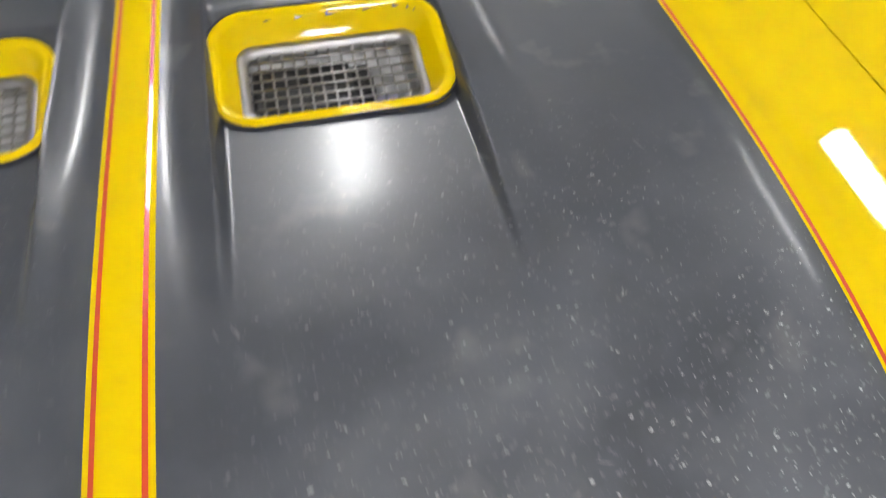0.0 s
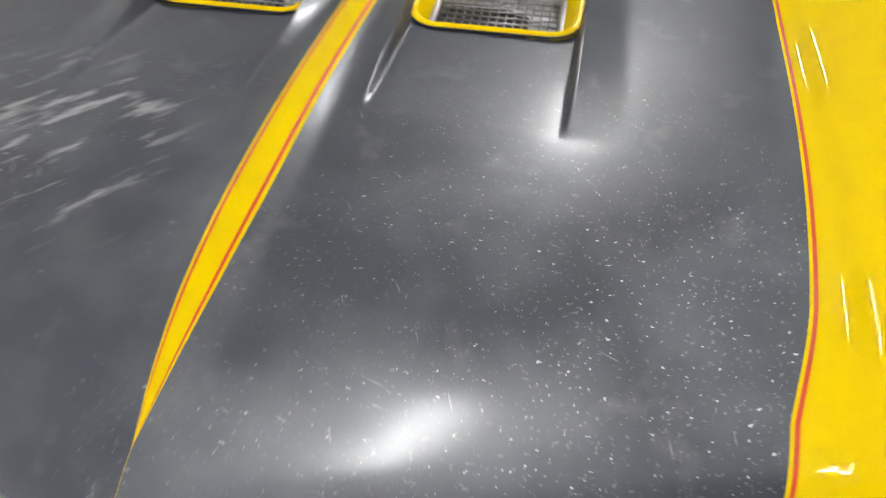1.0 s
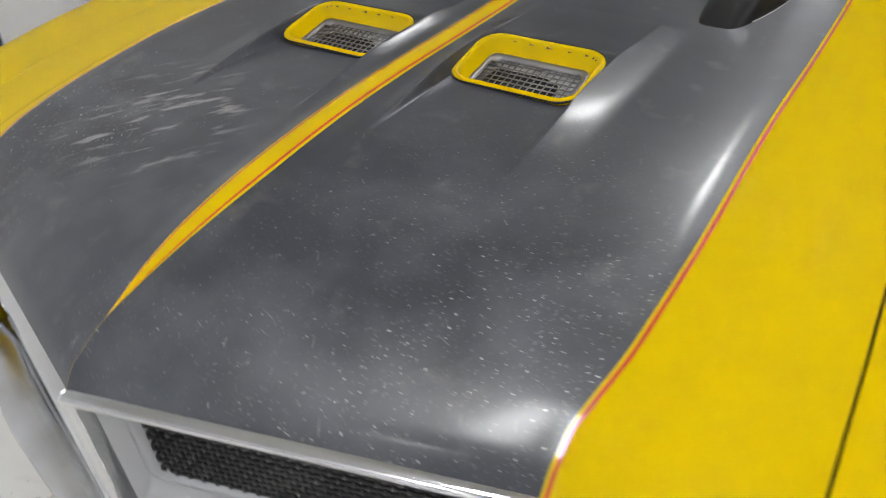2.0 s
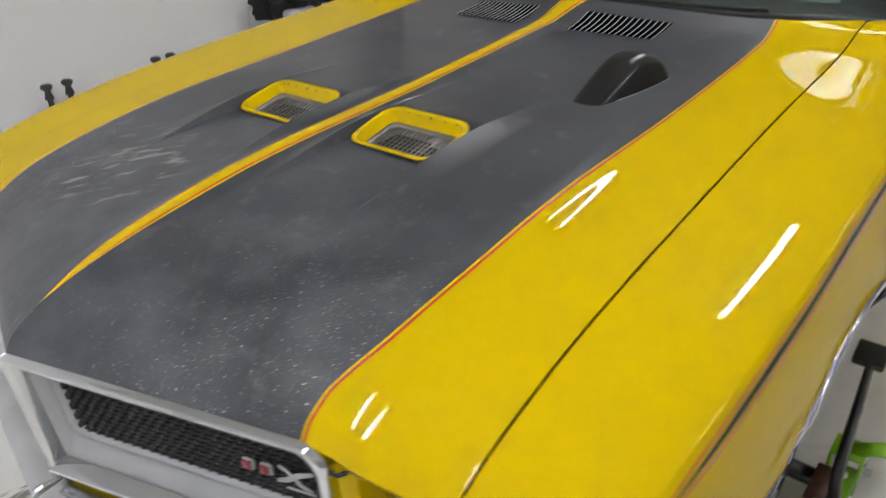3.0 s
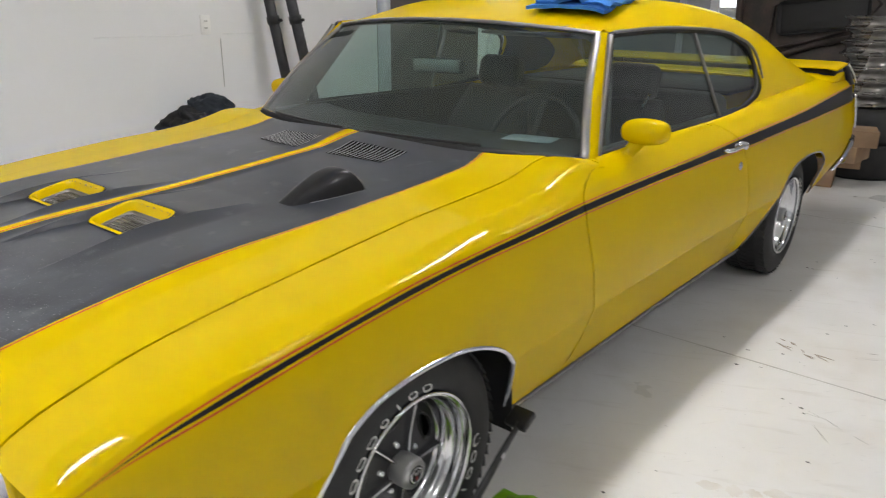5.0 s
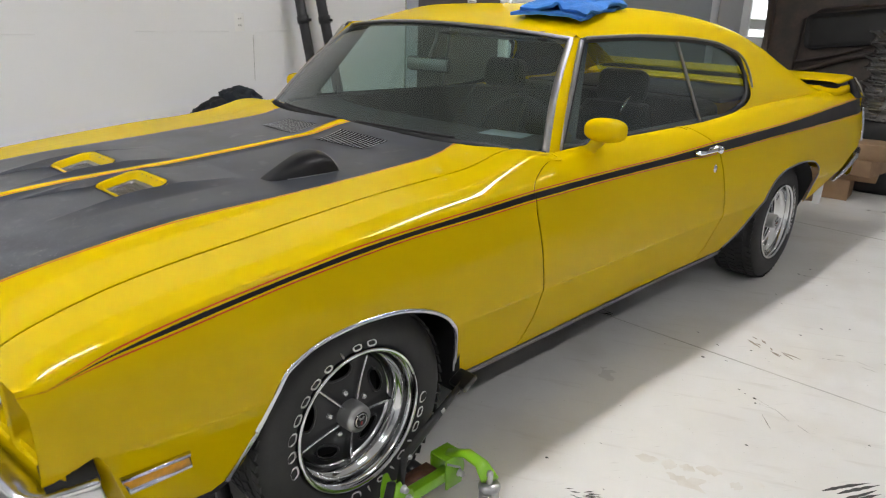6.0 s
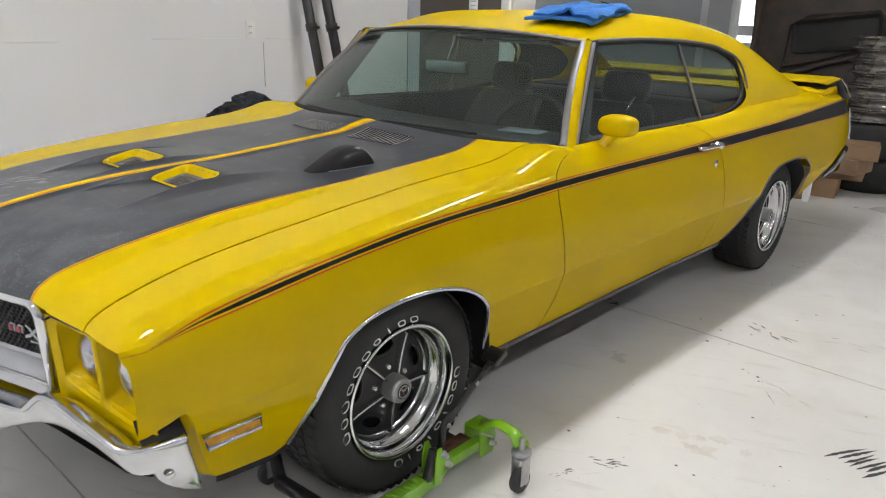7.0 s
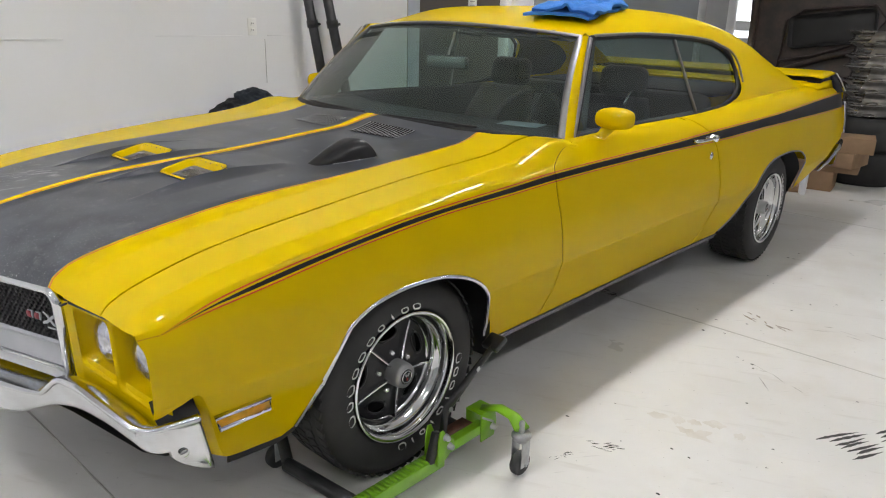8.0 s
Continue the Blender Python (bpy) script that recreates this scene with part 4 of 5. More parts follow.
for sx in (1, -1):
    head = new("headlamp_unit")
    head.parent = car
    x0, x1 = .532, .838
    zb, zt = .515, .708

    def face(x, z, back):
        z += .034 * min(max(1 - (x - .54) / .25, 0), 1) * min(max(1 - (z - .512) / .196, 0), 1)
        return (sx * x, nose(x) + .014 + back + .04 * (.73 - z), z)

    def lamp_ring(cx, w, h, r, back, n=7):
        pts = []
        for ax, az, a0 in ((w - r, h - r, 0), (-(w - r), h - r, 90), (-(w - r), -(h - r), 180), (w - r, -(h - r), 270)):
            for i in range(n):
                a = radians(a0 + 90 * i / (n - 1))
                pts.append(face(cx + ax + r * math.cos(a), .610 + az + r * math.sin(a), back))
        return pts

    for cx in (.607, .757):
        rings = [lamp_ring(cx, .075, .098, .004, 0), lamp_ring(cx, .071, .088, .020, -.002), lamp_ring(cx, .069, .085, .022, .004), lamp_ring(cx, .067, .080, .034, .034), lamp_ring(cx, .066, .070, .060, .046), lamp_ring(cx, .045, .045, .044, .070), lamp_ring(cx, .012, .012, .011, .072)]
        part("lamp_bezel", sheet(rings, closed=True), YELLOW, head, "yellow headlamp bezel", flip=sx < 0)
        b = lathe([(0, -.022), (.02, -.0205), (.04, -.015), (.055, -.006), (.0625, .004), (.065, .016)], 40, "y")
        lamp = part("headlamp", b, LENS, head, "clear sealed beam headlamp", flip=True)
        lamp.location = (sx * (cx - .014), nose(cx) + .052, .618)
        part("headlamp_rim", tube([(.064 * math.cos(a), .006, .064 * math.sin(a)) for a in [2 * math.pi * i / 40 for i in range(40)]], .003, 6, closed=True), CHROME, lamp)
    rows = [[face(x, z, b) for x in spread(x0 - .02, x1 + .004, 12)] for z, b in ((zb + .024, .010), (zb + .004, .003), (zb - .003, .000), (zb - .025, -.002), (zb - .06, .004))]
    part("lamp_sill", sheet(rows), YELLOW, head, "yellow panel under the lamps", flip=sx > 0)
    rows = [[face(x, z, b) for z in spread(.512, zt + .002, 10)] for x, b in ((x1 - .010, .002), (x1 + .003, 0), (x1 + .012, .012))]
    part("fender_edge", sheet(rows), YELLOW, head, flip=sx > 0)
    seam = [face(x, zt + .002, -.005) for x in spread(x0 + .004, x1 - .006, 10)] + [face(x1 - .001, z, -.002) for z in spread(zt - .008, zb + .03, 8)]
    part("lamp_seam", tube(seam, .0030, 6), DARK, head, "dark seam round the lamps")
    part("nose_seam", tube([(sx * x, nose(x) + d, z) for x, d, z in ((.513, .002, .700), (.524, .000, .702), (.534, .006, .708))], .003, 6), DARK, head)
    part("bumper_filler", sheet([[(sx * x, y, z) for y in spread(-.748, -.655, 8)] for x, z in ((.866, .505), (.856, .518), (.846, .526), (.836, .540), (.826, .562))]), DARK, head, "black filler above the bumper end")
    # amber side marker
    mark = new("side_marker")
    mark.parent = car
    pts = []
    for y, z in ((-.614, .474), (-.480, .482), (-.472, .446), (-.595, .432)):
        pts.append((sx * (side_x(y, z) + .004), y, z))
    part("marker_frame", tube(pts, .0072, 8, closed=True), CHROME, mark, "chrome marker frame")
    mid = Vector([sum(p[i] for p in pts) / 4 for i in range(3)])
    rows = [[tuple(Vector(pts[0]).lerp(Vector(pts[1]), u)) for u in spread(0, 1, 6)], [tuple(Vector(pts[3]).lerp(Vector(pts[2]), u)) for u in spread(0, 1, 6)]]
    part("marker_lens", sheet(rows), AMBER, mark, "amber marker lens", flip=sx < 0)

# ---- front bumper ----
BUMPER = material("aged_chrome", (0.72, 0.73, 0.75), 0.17, 1.0, rvar=0.07, scale=11, var=0.14, fine=90)
bumper = new("front_bumper")
bumper.parent = car
B_OUT = curve((0, .037), (.10, .049), (.20, .060), (.30, .068), (.42, .067), (.52, .062), (.65, .054), (.80, .047))
B_TOP = curve((0, .478), (.20, .484), (.44, .488), (.50, .498), (.545, .535), (.59, .560), (.64, .560), (.72, .545), (.80, .528), (.86, .515))
B_LOW = curve((0, .380), (.20, .374), (.34, .384), (.44, .424), (.52, .456), (.62, .472), (.70, .468), (.78, .455), (.86, .440))


def bumper_section(x, y, nx, ny, top, low, sx, tuck=1.0, lean=0.0, shelf=0.0):
    """A rounded chrome section standing off the nose along (nx, ny)."""
    out = []
    h = top - low
    for d, k in ((-.058 - .018 * shelf, .66 + .31 * shelf), (-.040 - .006 * shelf, .84 + .15 * shelf), (-.020, .965 + .03 * shelf), (-.004, .995), (.002, .97), (.003, .93), (-.001, .90), (-.009, .875), (-.012, .84), (-.016, .5), (-.024, .20), (-.030, .05), (-.036, .01), (-.060, 0), (-.075, -.01)):
        d = d * tuck if d < -.004 and k < .9 else d
        out.append((sx * max(0, x + nx * d), y + ny * d + lean * (1 - k), low + h * k))
    return out


for sx in (1, -1):
    rows = []
    for x in spread(0, .80, 44):
        rows.append(bumper_section(x, nose(x) - B_OUT(x), .25, -.97, B_TOP(x), B_LOW(x), sx, shelf=1 - smooth(.44, .54, x)))
    x0, y0 = .80, nose(.80) - .047
    for i in range(1, 9):
        a = radians(14 + 76 * i / 8)
        x, y = x0 + .066 * math.sin(a), y0 + .066 * (1 - math.cos(a))
        rows.append(bumper_section(x, y, math.sin(a), -math.cos(a), B_TOP(x), B_LOW(x), sx, 1 - .45 * i / 8, .010 * i / 8))
    for i in range(1, 9):
        y = y0 + .066 + (-.663 - y0 - .066) * i / 8
        rows.append(bumper_section(.866 + .004 * i / 8, y, 1, 0, B_TOP(.86) - .003 * i / 8, .440 - .088 * (i / 8) ** .55, sx, .55, .010 + .026 * i / 8))
    rows.append([(p[0] - sx * .022, p[1] + .001, p[2] + .004) for p in rows[-1]])
    thick(part("bumper_blade", sheet(rows), BUMPER, bumper, "chrome bumper blade with a wrapped end", flip=sx > 0), .003, crisp=False)
    bolt = part("bumper_bolt", lathe([(0, .004), (.010, .003), (.012, 0)], 16, "x"), CHROME, bumper)
    bolt.matrix_basis = Matrix.Translation((sx * .864, -.700, .428)) @ Matrix.Diagonal((sx, 1, 1, 1))
    rows = [[(sx * x, nose(x) + d, z) for x in spread(0, .78, 14)] for d, z in ((.0, .42), (.05, .385), (.12, .37))]
    part("air_dam", sheet(rows), DARK, bumper)
    rows = [[(sx * (side_x(y, low_edge(y)) - .012), y, low_edge(y) + .02), (sx * (side_x(y, low_edge(y)) - .016), y, low_edge(y) - .028)] for y in spread(-.548, -.36, 12)]
    part("fender_skirt", sheet(rows), DARK, bumper, "black lower edge behind the bumper")

# ---- mirror, handles, trim ----
for sx in (1, -1):
    mirror = new("door_mirror")
    mirror.parent = car
    rows = []
    for u in spread(0, 1, 22):
        a = math.pi * u
        r = math.sin(a) ** .55
        cx = .782 + .148 * (1 - math.cos(a)) / 2
        row = []
        for i in range(24):
            t = 2 * math.pi * i / 24
            c, s = math.cos(t), math.sin(t)
            yy = .052 * r * math.copysign(abs(c) ** .8, c)
            row.append((sx * cx, 1.045 + (yy if yy < 0 else yy * .45), 1.000 + .006 * u + .040 * r * math.copysign(abs(s) ** .8, s)))
        rows.append(row)
    part("mirror_shell", sheet(rows, closed=True), YELLOW, mirror, "yellow bullet mirror shell", flip=sx < 0)
    pts = [(sx * x, y, z) for x, y, z in ((.802, 1.008, .900), (.803, 1.010, .916), (.818, 1.024, .942), (.838, 1.040, .975))]
    part("mirror_foot", tube(pts, [.042, .028, .019, .024], 16, flat=(1, .75), up=(0, 1, 0)), YELLOW, mirror)
    part("mirror_glass", moved(lathe([(0, .002), (.033, .002), (.034, 0)], 28, "y"), Matrix.Translation((sx * .856, 1.068, 1.003)) @ Matrix.Diagonal((1.9, 1, 1, 1))), CHROME, mirror)

for sx in (1, -1):
    handle = new("door_handle")
    handle.parent = car
    xs = side_x(1.78, .858) + .006
    pts = [(sx * (xs + d), y, .856 - .02 * (y - 1.78)) for y, d in ((1.655, .000), (1.67, .016), (1.70, .020), (1.80, .020), (1.83, .016))]
    part("handle_grip", tube(pts, [.009, .011, .010, .010, .010], 12, flat=(1.0, .8)), CHROME, handle, "chrome handle grip")
    part("handle_button", moved(lathe([(0, .030), (.013, .028), (.016, .022), (.018, 0)], 20, "x"), Matrix.Translation((sx * (xs - .006), 1.862, .850)) @ Matrix.Diagonal((sx, 1.4, 1, 1))), CHROME, handle)
    part("handle_base", moved(box(.006, .10, .024, .003), Matrix.Translation((sx * (xs - .006), 1.845, .840))), CHROME, handle)
    part("door_lock", moved(lathe([(0, .006), (.005, .006), (.006, .004), (.012, .004), (.014, 0)], 20, "x"), Matrix.Translation((sx * (side_x(1.84, .775) + .001), 1.842, .774)) @ Matrix.Diagonal((sx, 1, 1.25, 1))), CHROME, car, "chrome door lock")

# ---- cabin ----
dash = [[(x, y + (.155 * (abs(x) / .7) ** 2.2 if y < 1 else 0), z) for x in spread(-.70, .70, 12)] for y, z in ((.70, .925), (.80, .938), (.98, .940), (1.06, .93), (1.08, .88), (1.06, .74), (.95, .60))]
thick(part("dashboard", sheet(dash), VINYL, car, "black padded dashboard", flip=True))
part("cabin_floor", box(1.35, 1.9, .04, .01, at=(0, 1.75, .32)), VINYL, car)
for sx in (1, -1):
    part("door_trim", box(.04, 1.40, .525, .015, at=(sx * .732, 1.57, .42)), VINYL, car, "black door trim")


PAPER = material("pale_blue_paper", (.33, .40, .44), .6, var=.08, scale=30)
paper = part("paper_sheet", box(.17, .11, .0015, .0005, 1), PAPER)
paper.matrix_world = pose(.48, .985, .9435 + DROP, 0, 0, 12)
tagged(paper, "pale blue sheet of paper lying on the dashboard", "paper")


def seat(x):
    root = new("bucket_seat")
    root.parent = car
    root.location = (x, 1.58, .38)
    part("cushion", box(.50, .50, .18, .05, 4, at=(0, -.10, .06)), VINYL, root)
    rows = []
    for k in spread(0, 1, 14):
        w = .255 - .10 * k ** 2.5
        t = .075 - .02 * k
        y0, z0 = .16 + .20 * k, .14 + .46 * k
        rows.append([(w * math.copysign(abs(math.cos(a)) ** .6, math.cos(a)), y0 + t * math.copysign(abs(math.sin(a)) ** .7, math.sin(a)), z0) for a in [2 * math.pi * i / 28 for i in range(28)]])
    b = sheet(rows, closed=True)
    bmesh.ops.holes_fill(b, edges=[e for e in b.edges if len(e.link_faces) == 1], sides=0)
    part("backrest", b, VINYL, root, "black vinyl backrest")
    part("headrest", moved(box(.25, .10, .155, .048, 5), Matrix.Translation((0, .375, .595)) @ pose(0, 0, 0, -14, 0, 0)), VINYL, root)
    return root


for x in (-.34, .36):
    seat(x)
part("rear_seat", box(1.25, .22, .52, .06, 4, at=(0, 2.38, .46)), VINYL, car, "black vinyl rear seat")
part("parcel_shelf", box(1.2, .80, .02, .004, at=(0, 2.92, .958)), VINYL, car)
head_rows = [[(u * (ROOF_X(y) - .02), y, roof_point(y, u * .97)[2] - .028) for u in spread(-1, 1, 12)] for y in spread(1.13, 2.56, 14)]
part("headliner", sheet(head_rows), material("headliner_tan", (.16, .14, .12), .8, var=.15, scale=8), car, "dark headliner")
wheel_s = new("steering_wheel")
wheel_s.parent = car
wheel_s.matrix_basis = pose(.36, 1.17, .885, 62, 0, 0)
part("steering_rim", tube([(.185 * math.cos(a), .185 * math.sin(a), 0) for a in [2 * math.pi * i / 48 for i in range(48)]], .012, 10, closed=True), VINYL, wheel_s)
part("steering_hub", lathe([(0, .0), (.05, -.004), (.065, -.03), (.04, -.14)], 24, "z"), VINYL, wheel_s)
for a in (0, 120, 240):
    part("steering_spoke", moved(box(.17, .026, .006, .002), Matrix.Rotation(radians(a + 90), 4, "Z") @ Matrix.Translation((.095, 0, -.006))), DARK, wheel_s)
mir = new("interior_mirror")
mir.parent = car
part("mirror_case", moved(box(.20, .022, .056, .012, 3), Matrix.Translation((.063, 1.005, 1.128)) @ pose(0, 0, 0, 8, 0, 12)), DARK, mir)
part("mirror_face", moved(box(.185, .004, .044, .001, 1), Matrix.Translation((.061, .992, 1.134)) @ pose(0, 0, 0, 8, 0, 12)), material("mirror_backing", (.30, .34, .33), .2, .6, var=.1), mir)
part("mirror_stem", tube([(.055, 1.01, 1.18), (.05, 1.05, 1.25), (.045, 1.06, 1.275)], .006, 8), STEEL, mir)
for x in (.035, .30):
    part("sun_visor", moved(box(.36 if x > .1 else .05, .12, .012, .005), Matrix.Translation((x + (.05 if x > .1 else 0), 1.17, 1.262)) @ pose(0, 0, 0, -6, 0, 0)), VINYL, car)
for sx in (1, -1):
    s = [windshield_point(u, .012 + .015 * abs(u + .1)) for u in (spread(.05, .62, 10) if sx > 0 else spread(-.72, -.10, 10))]
    part("wiper_blade", tube([(x, y - .008, z + .003) for x, y, z in s], .005, 6), DARK, car, "black wiper blade")
# little window crank and knobs on the far door trim
part("window_crank", tube([(.60, 1.56, .99), (.605, 1.60, 1.04), (.60, 1.63, 1.045)], .005, 8), CHROME, car, "chrome seat lever")

# raised white marks on the tyres: outlined blocks of letter size
def mark_ring(w, h, lean, tall):
    """A rounded outline in the sidewall's plane."""
    pts = []
    r = min(w, h) * .42
    for cy, cz, a0 in ((w / 2 - r, h / 2 - r, 0), (r - w / 2, h / 2 - r, 90), (r - w / 2, r - h / 2, 180), (w / 2 - r, r - h / 2, 270)):
        for i in range(4):
            a = radians(a0 + 30 * i)
            y, z = cy + r * math.cos(a), cz + r * math.sin(a) + tall
            pts.append((0, y + lean * z, z))
    return tube(pts, .0026, 4, closed=True, flat=(1, .45), up=(1, 0, 0))


def mark_bar(h, lean, tall):
    return tube([(0, lean * (-h / 2 + tall), -h / 2 + tall), (0, lean * (h / 2 + tall), h / 2 + tall)], .0028, 4, flat=(1, .45), up=(1, 0, 0))


def tyre_marks(w, spans):
    for a0, a1, shapes in spans:
        for i, (wid, h, tall) in enumerate(shapes):
            a = radians(a0 + (a1 - a0) * i / max(len(shapes) - 1, 1))
            b = mark_ring(wid, h, -.30, tall) if wid > .006 else mark_bar(h, -.30, tall)
            part("sidewall_mark", moved(b, Matrix.Rotation(a, 4, "X") @ Matrix.Translation((.1183, 0, .2205))), WHITE, w, "raised white sidewall mark")


CAPITAL, SMALL, STEM, NARROW = (.029, .022, .001), (.027, .016, -.002), (.004, .021, .001), (.020, .016, -.002)
LONG_LINE = (CAPITAL, (.024, .022, .001), CAPITAL, SMALL, SMALL, SMALL, NARROW, STEM, (.024, .016, -.002), SMALL)
SHORT_LINE = (CAPITAL, SMALL, SMALL, STEM, SMALL, STEM, NARROW, STEM, CAPITAL)
for w in [o for o in car.children if o.name.startswith("wheel") and o.type == "EMPTY"]:
    if w.location.x > 0:
        if w.location.y < 1:
            tyre_marks(w, ((104, -8, LONG_LINE), (-94, -186, SHORT_LINE)))
        else:
            tyre_marks(w, ((-44, -114, LONG_LINE),))

# tail
for sx in (1, -1):
    part("tail_lamp", box(.55, .02, .10, .006, at=(sx * .50, 4.015, .68)), material("tail_red", (.25, .01, .01), .2, coat=.5) if sx > 0 else bpy.data.materials["tail_red"], car, "red tail lamp")
    part("tail_trim", tube([(sx * (side_x(4.0, z) + .006), TAIL_END(z) + .004, z) for z in spread(.66, .86, 8)], .010, 8), CHROME, car, "chrome tail trim")
rb = []
for x in spread(-.90, .90, 24):
    e = smooth(.80, .90, abs(x))
    rb.append([(x, 4.01 - .13 * e + d, z) for d, z in ((-.05, .60), (.03, .60), (.055, .57), (.055, .50), (.03, .46), (-.05, .46))])
thick(part("rear_bumper", sheet(rb), CHROME, car, "chrome rear bumper", flip=True))
for sx in (1, -1):
    part("bumper_end", tube([(sx * (side_x(y, z) + .004), y, z) for y, z in ((3.97, .61), (3.88, .575), (3.72, .515), (3.58, .465))], [.014, .016, .014, .008], 10), CHROME, car, "chrome rear bumper end")

# ---- wheel dolly under the front tyre ----
GREEN = material("green_enamel", (0.23, 0.52, 0.012), 0.35, coat=0.4, var=0.2, scale=12, fine=90, bump=0.05)
BLACKMETAL = material("black_enamel", (0.022, 0.022, 0.023), 0.32, var=0.35, scale=25)
ZINC = material("zinc_plate", (0.50, 0.51, 0.52), 0.32, 0.9, var=0.2, scale=40)
CASTER_RUBBER = material("caster_grey", (0.05, 0.05, 0.052), 0.6, var=0.2)


def wheel_dolly():
    d = tagged(new("wheel_dolly"), "lime green wheel dolly with a black foot pedal round the tyre", "wheel dolly")
    d.location, d.scale = (.948, -.031, 0), (.976, .976, .976)
    beam = part("beam", box(.044, .60, .044, .004, at=(0, -.23, .052)), GREEN, d, "green square steel beam")
    for i in range(17):
        part("ratchet_tooth", moved(box(.034, .010, .005), Matrix.Translation((0, -.26 + .017 * i, .0945))), GREEN, beam)
    part("beam_label", box(.036, .055, .001, at=(0, -.315, .0962)), BLACKMETAL, beam, "small black label")
    inner = part("inner_bar", box(.034, .22, .034, .003, at=(.004, .15, .086)), GREEN, d, "green sliding inner bar")
    part("warning_plate", box(.045, .12, .003, at=(-.030, .17, .118)), material("warning_label", (.14, .055, .03), .5, var=.4, scale=60), d, "worn red-brown warning plate")

    def plate(pts, x, t=.006):
        b = bmesh.new()
        f = b.faces.new([b.verts.new((x, y, z)) for y, z in pts])
        ext = bmesh.ops.extrude_face_region(b, geom=[f])
        bmesh.ops.translate(b, vec=(t, 0, 0), verts=[v for v in ext["geom"] if isinstance(v, bmesh.types.BMVert)])
        bmesh.ops.recalc_face_normals(b, faces=b.faces)
        bmesh.ops.bevel(b, geom=b.edges[:], offset=.0012, segments=1, affect="EDGES")
        return b

    for x in (.023, -.029):
        part("pivot_plate", plate(((.03, .070), (.075, .085), (.105, .115), (.098, .140), (.070, .150), (.055, .185), (.040, .185), (.032, .150)), x), GREEN, d, "green pivot plate")
    for x in (.020, -.040):
        part("end_bracket", plate(((.235, .060), (.300, .060), (.310, .110), (.300, .158), (.232, .158)), x), GREEN, d, "green end bracket")
    part("bracket_top", box(.066, .070, .006, .002, at=(-.007, .268, .155)), GREEN, d)
    for y, z in ((.080, .122), (.285, .100), (.062, .160)):
        part("pivot_bolt", moved(lathe([(0, .014), (.007, .014), (.009, .010), (.009, 0), (.012, 0), (.012, -.003)], 12, "x"), Matrix.Translation((.031, y, z))), ZINC, d, "zinc bolt")
    part("spring_pin", tube([(.028, .235, .150), (.030, .285, .118)], .0035, 8), ZINC, d)
    arm = [(-.005, .268, .158), (.05, .290, .172), (.11, .285, .170), (.160, .262, .158)]
    part("caster_arm", tube(arm, [.020, .022, .022, .027], 12, flat=(1, .45)), GREEN, d, "green bent caster arm")

    def caster(x, y):
        c = new("caster")
        c.parent = d
        c.location = (x, y, 0)
        part("swivel", lathe([(0, .146), (.026, .146), (.031, .140), (.031, .132), (.024, .126), (.024, .120), (.0, .118)], 24, "z"), ZINC, c)
        for s in (-1, 1):
            part("fork", moved(box(.003, .040, .090, .001), Matrix.Translation((s * .019, .0, .032))), ZINC, c)
        part("fork_top", box(.041, .040, .003, .001, at=(0, 0, .119)), ZINC, c)
        part("caster_wheel", lathe([(.010, -.013), (.034, -.014), (.038, -.009), (.0385, 0), (.038, .009), (.034, .014), (.010, .013)], 32, "x"), CASTER_RUBBER, c).location = (0, 0, .0385)
        part("axle_bolt", tube([(-.026, 0, .0385), (.026, 0, .0385)], .005, 8), ZINC, c)
        part("swivel_bolt", lathe([(0, .184), (.007, .184), (.010, .178), (.010, .140)], 6, "z"), ZINC, c)

    caster(.160, .262)
    caster(.075, -.56)
    caster(-.40, -.24)
    part("caster_arm", tube([(-.30, -.27, .075), (-.36, -.25, .140), (-.40, -.24, .152)], .018, 10, flat=(1, .5)), BLACKMETAL, d, "black caster arm")
    part("caster_arm", tube([(0.0, -.52, .098), (.04, -.55, .150), (.075, -.56, .156)], .022, 10, flat=(1, .45)), GREEN, d)
    lever = [(.006, .060, .130), (-.004, .095, .222), (-.015, .235, .296), (-.024, .335, .345)]
    part("pedal_lever", tube(lever, [.022, .024, .020, .016], 4, flat=(.50, 1)), BLACKMETAL, d, "black pedal lever")
    part("lever_mark", moved(box(.002, .014, .014), Matrix.Translation((-.006, .248, .298)) @ pose(0, 0, 0, 26, 0, 0)), WHITE, d, "small white square")
    part("lever_rivet", moved(lathe([(0, .006), (.006, .005), (.008, 0)], 12, "x"), Matrix.Translation((.007, .105, .227))), ZINC, d)
    part("pedal_pad", moved(box(.062, .058, .020, .004), Matrix.Translation((-.028, .352, .345)) @ pose(0, 0, 0, 27, 0, 0)), BLACKMETAL, d, "black ribbed pedal pad")
    part("pedal_bracket", moved(box(.022, .026, .10, .004), Matrix.Translation((.012, .012, .085)) @ pose(0, 0, 0, -16, 0, 0)), BLACKMETAL, d)
    for y in (-.34, .30):
        part("roller_fork", tube([(-.02, y * .75, .075), (-.30, y * .80, .070)], .022, 10), BLACKMETAL, d, "black tyre roller")
    return d


wheel_dolly()

# ---- along the west wall ----
WX = -2.31
PLASTIC = material("white_plastic", (.86, .86, .85), .35, var=.03)


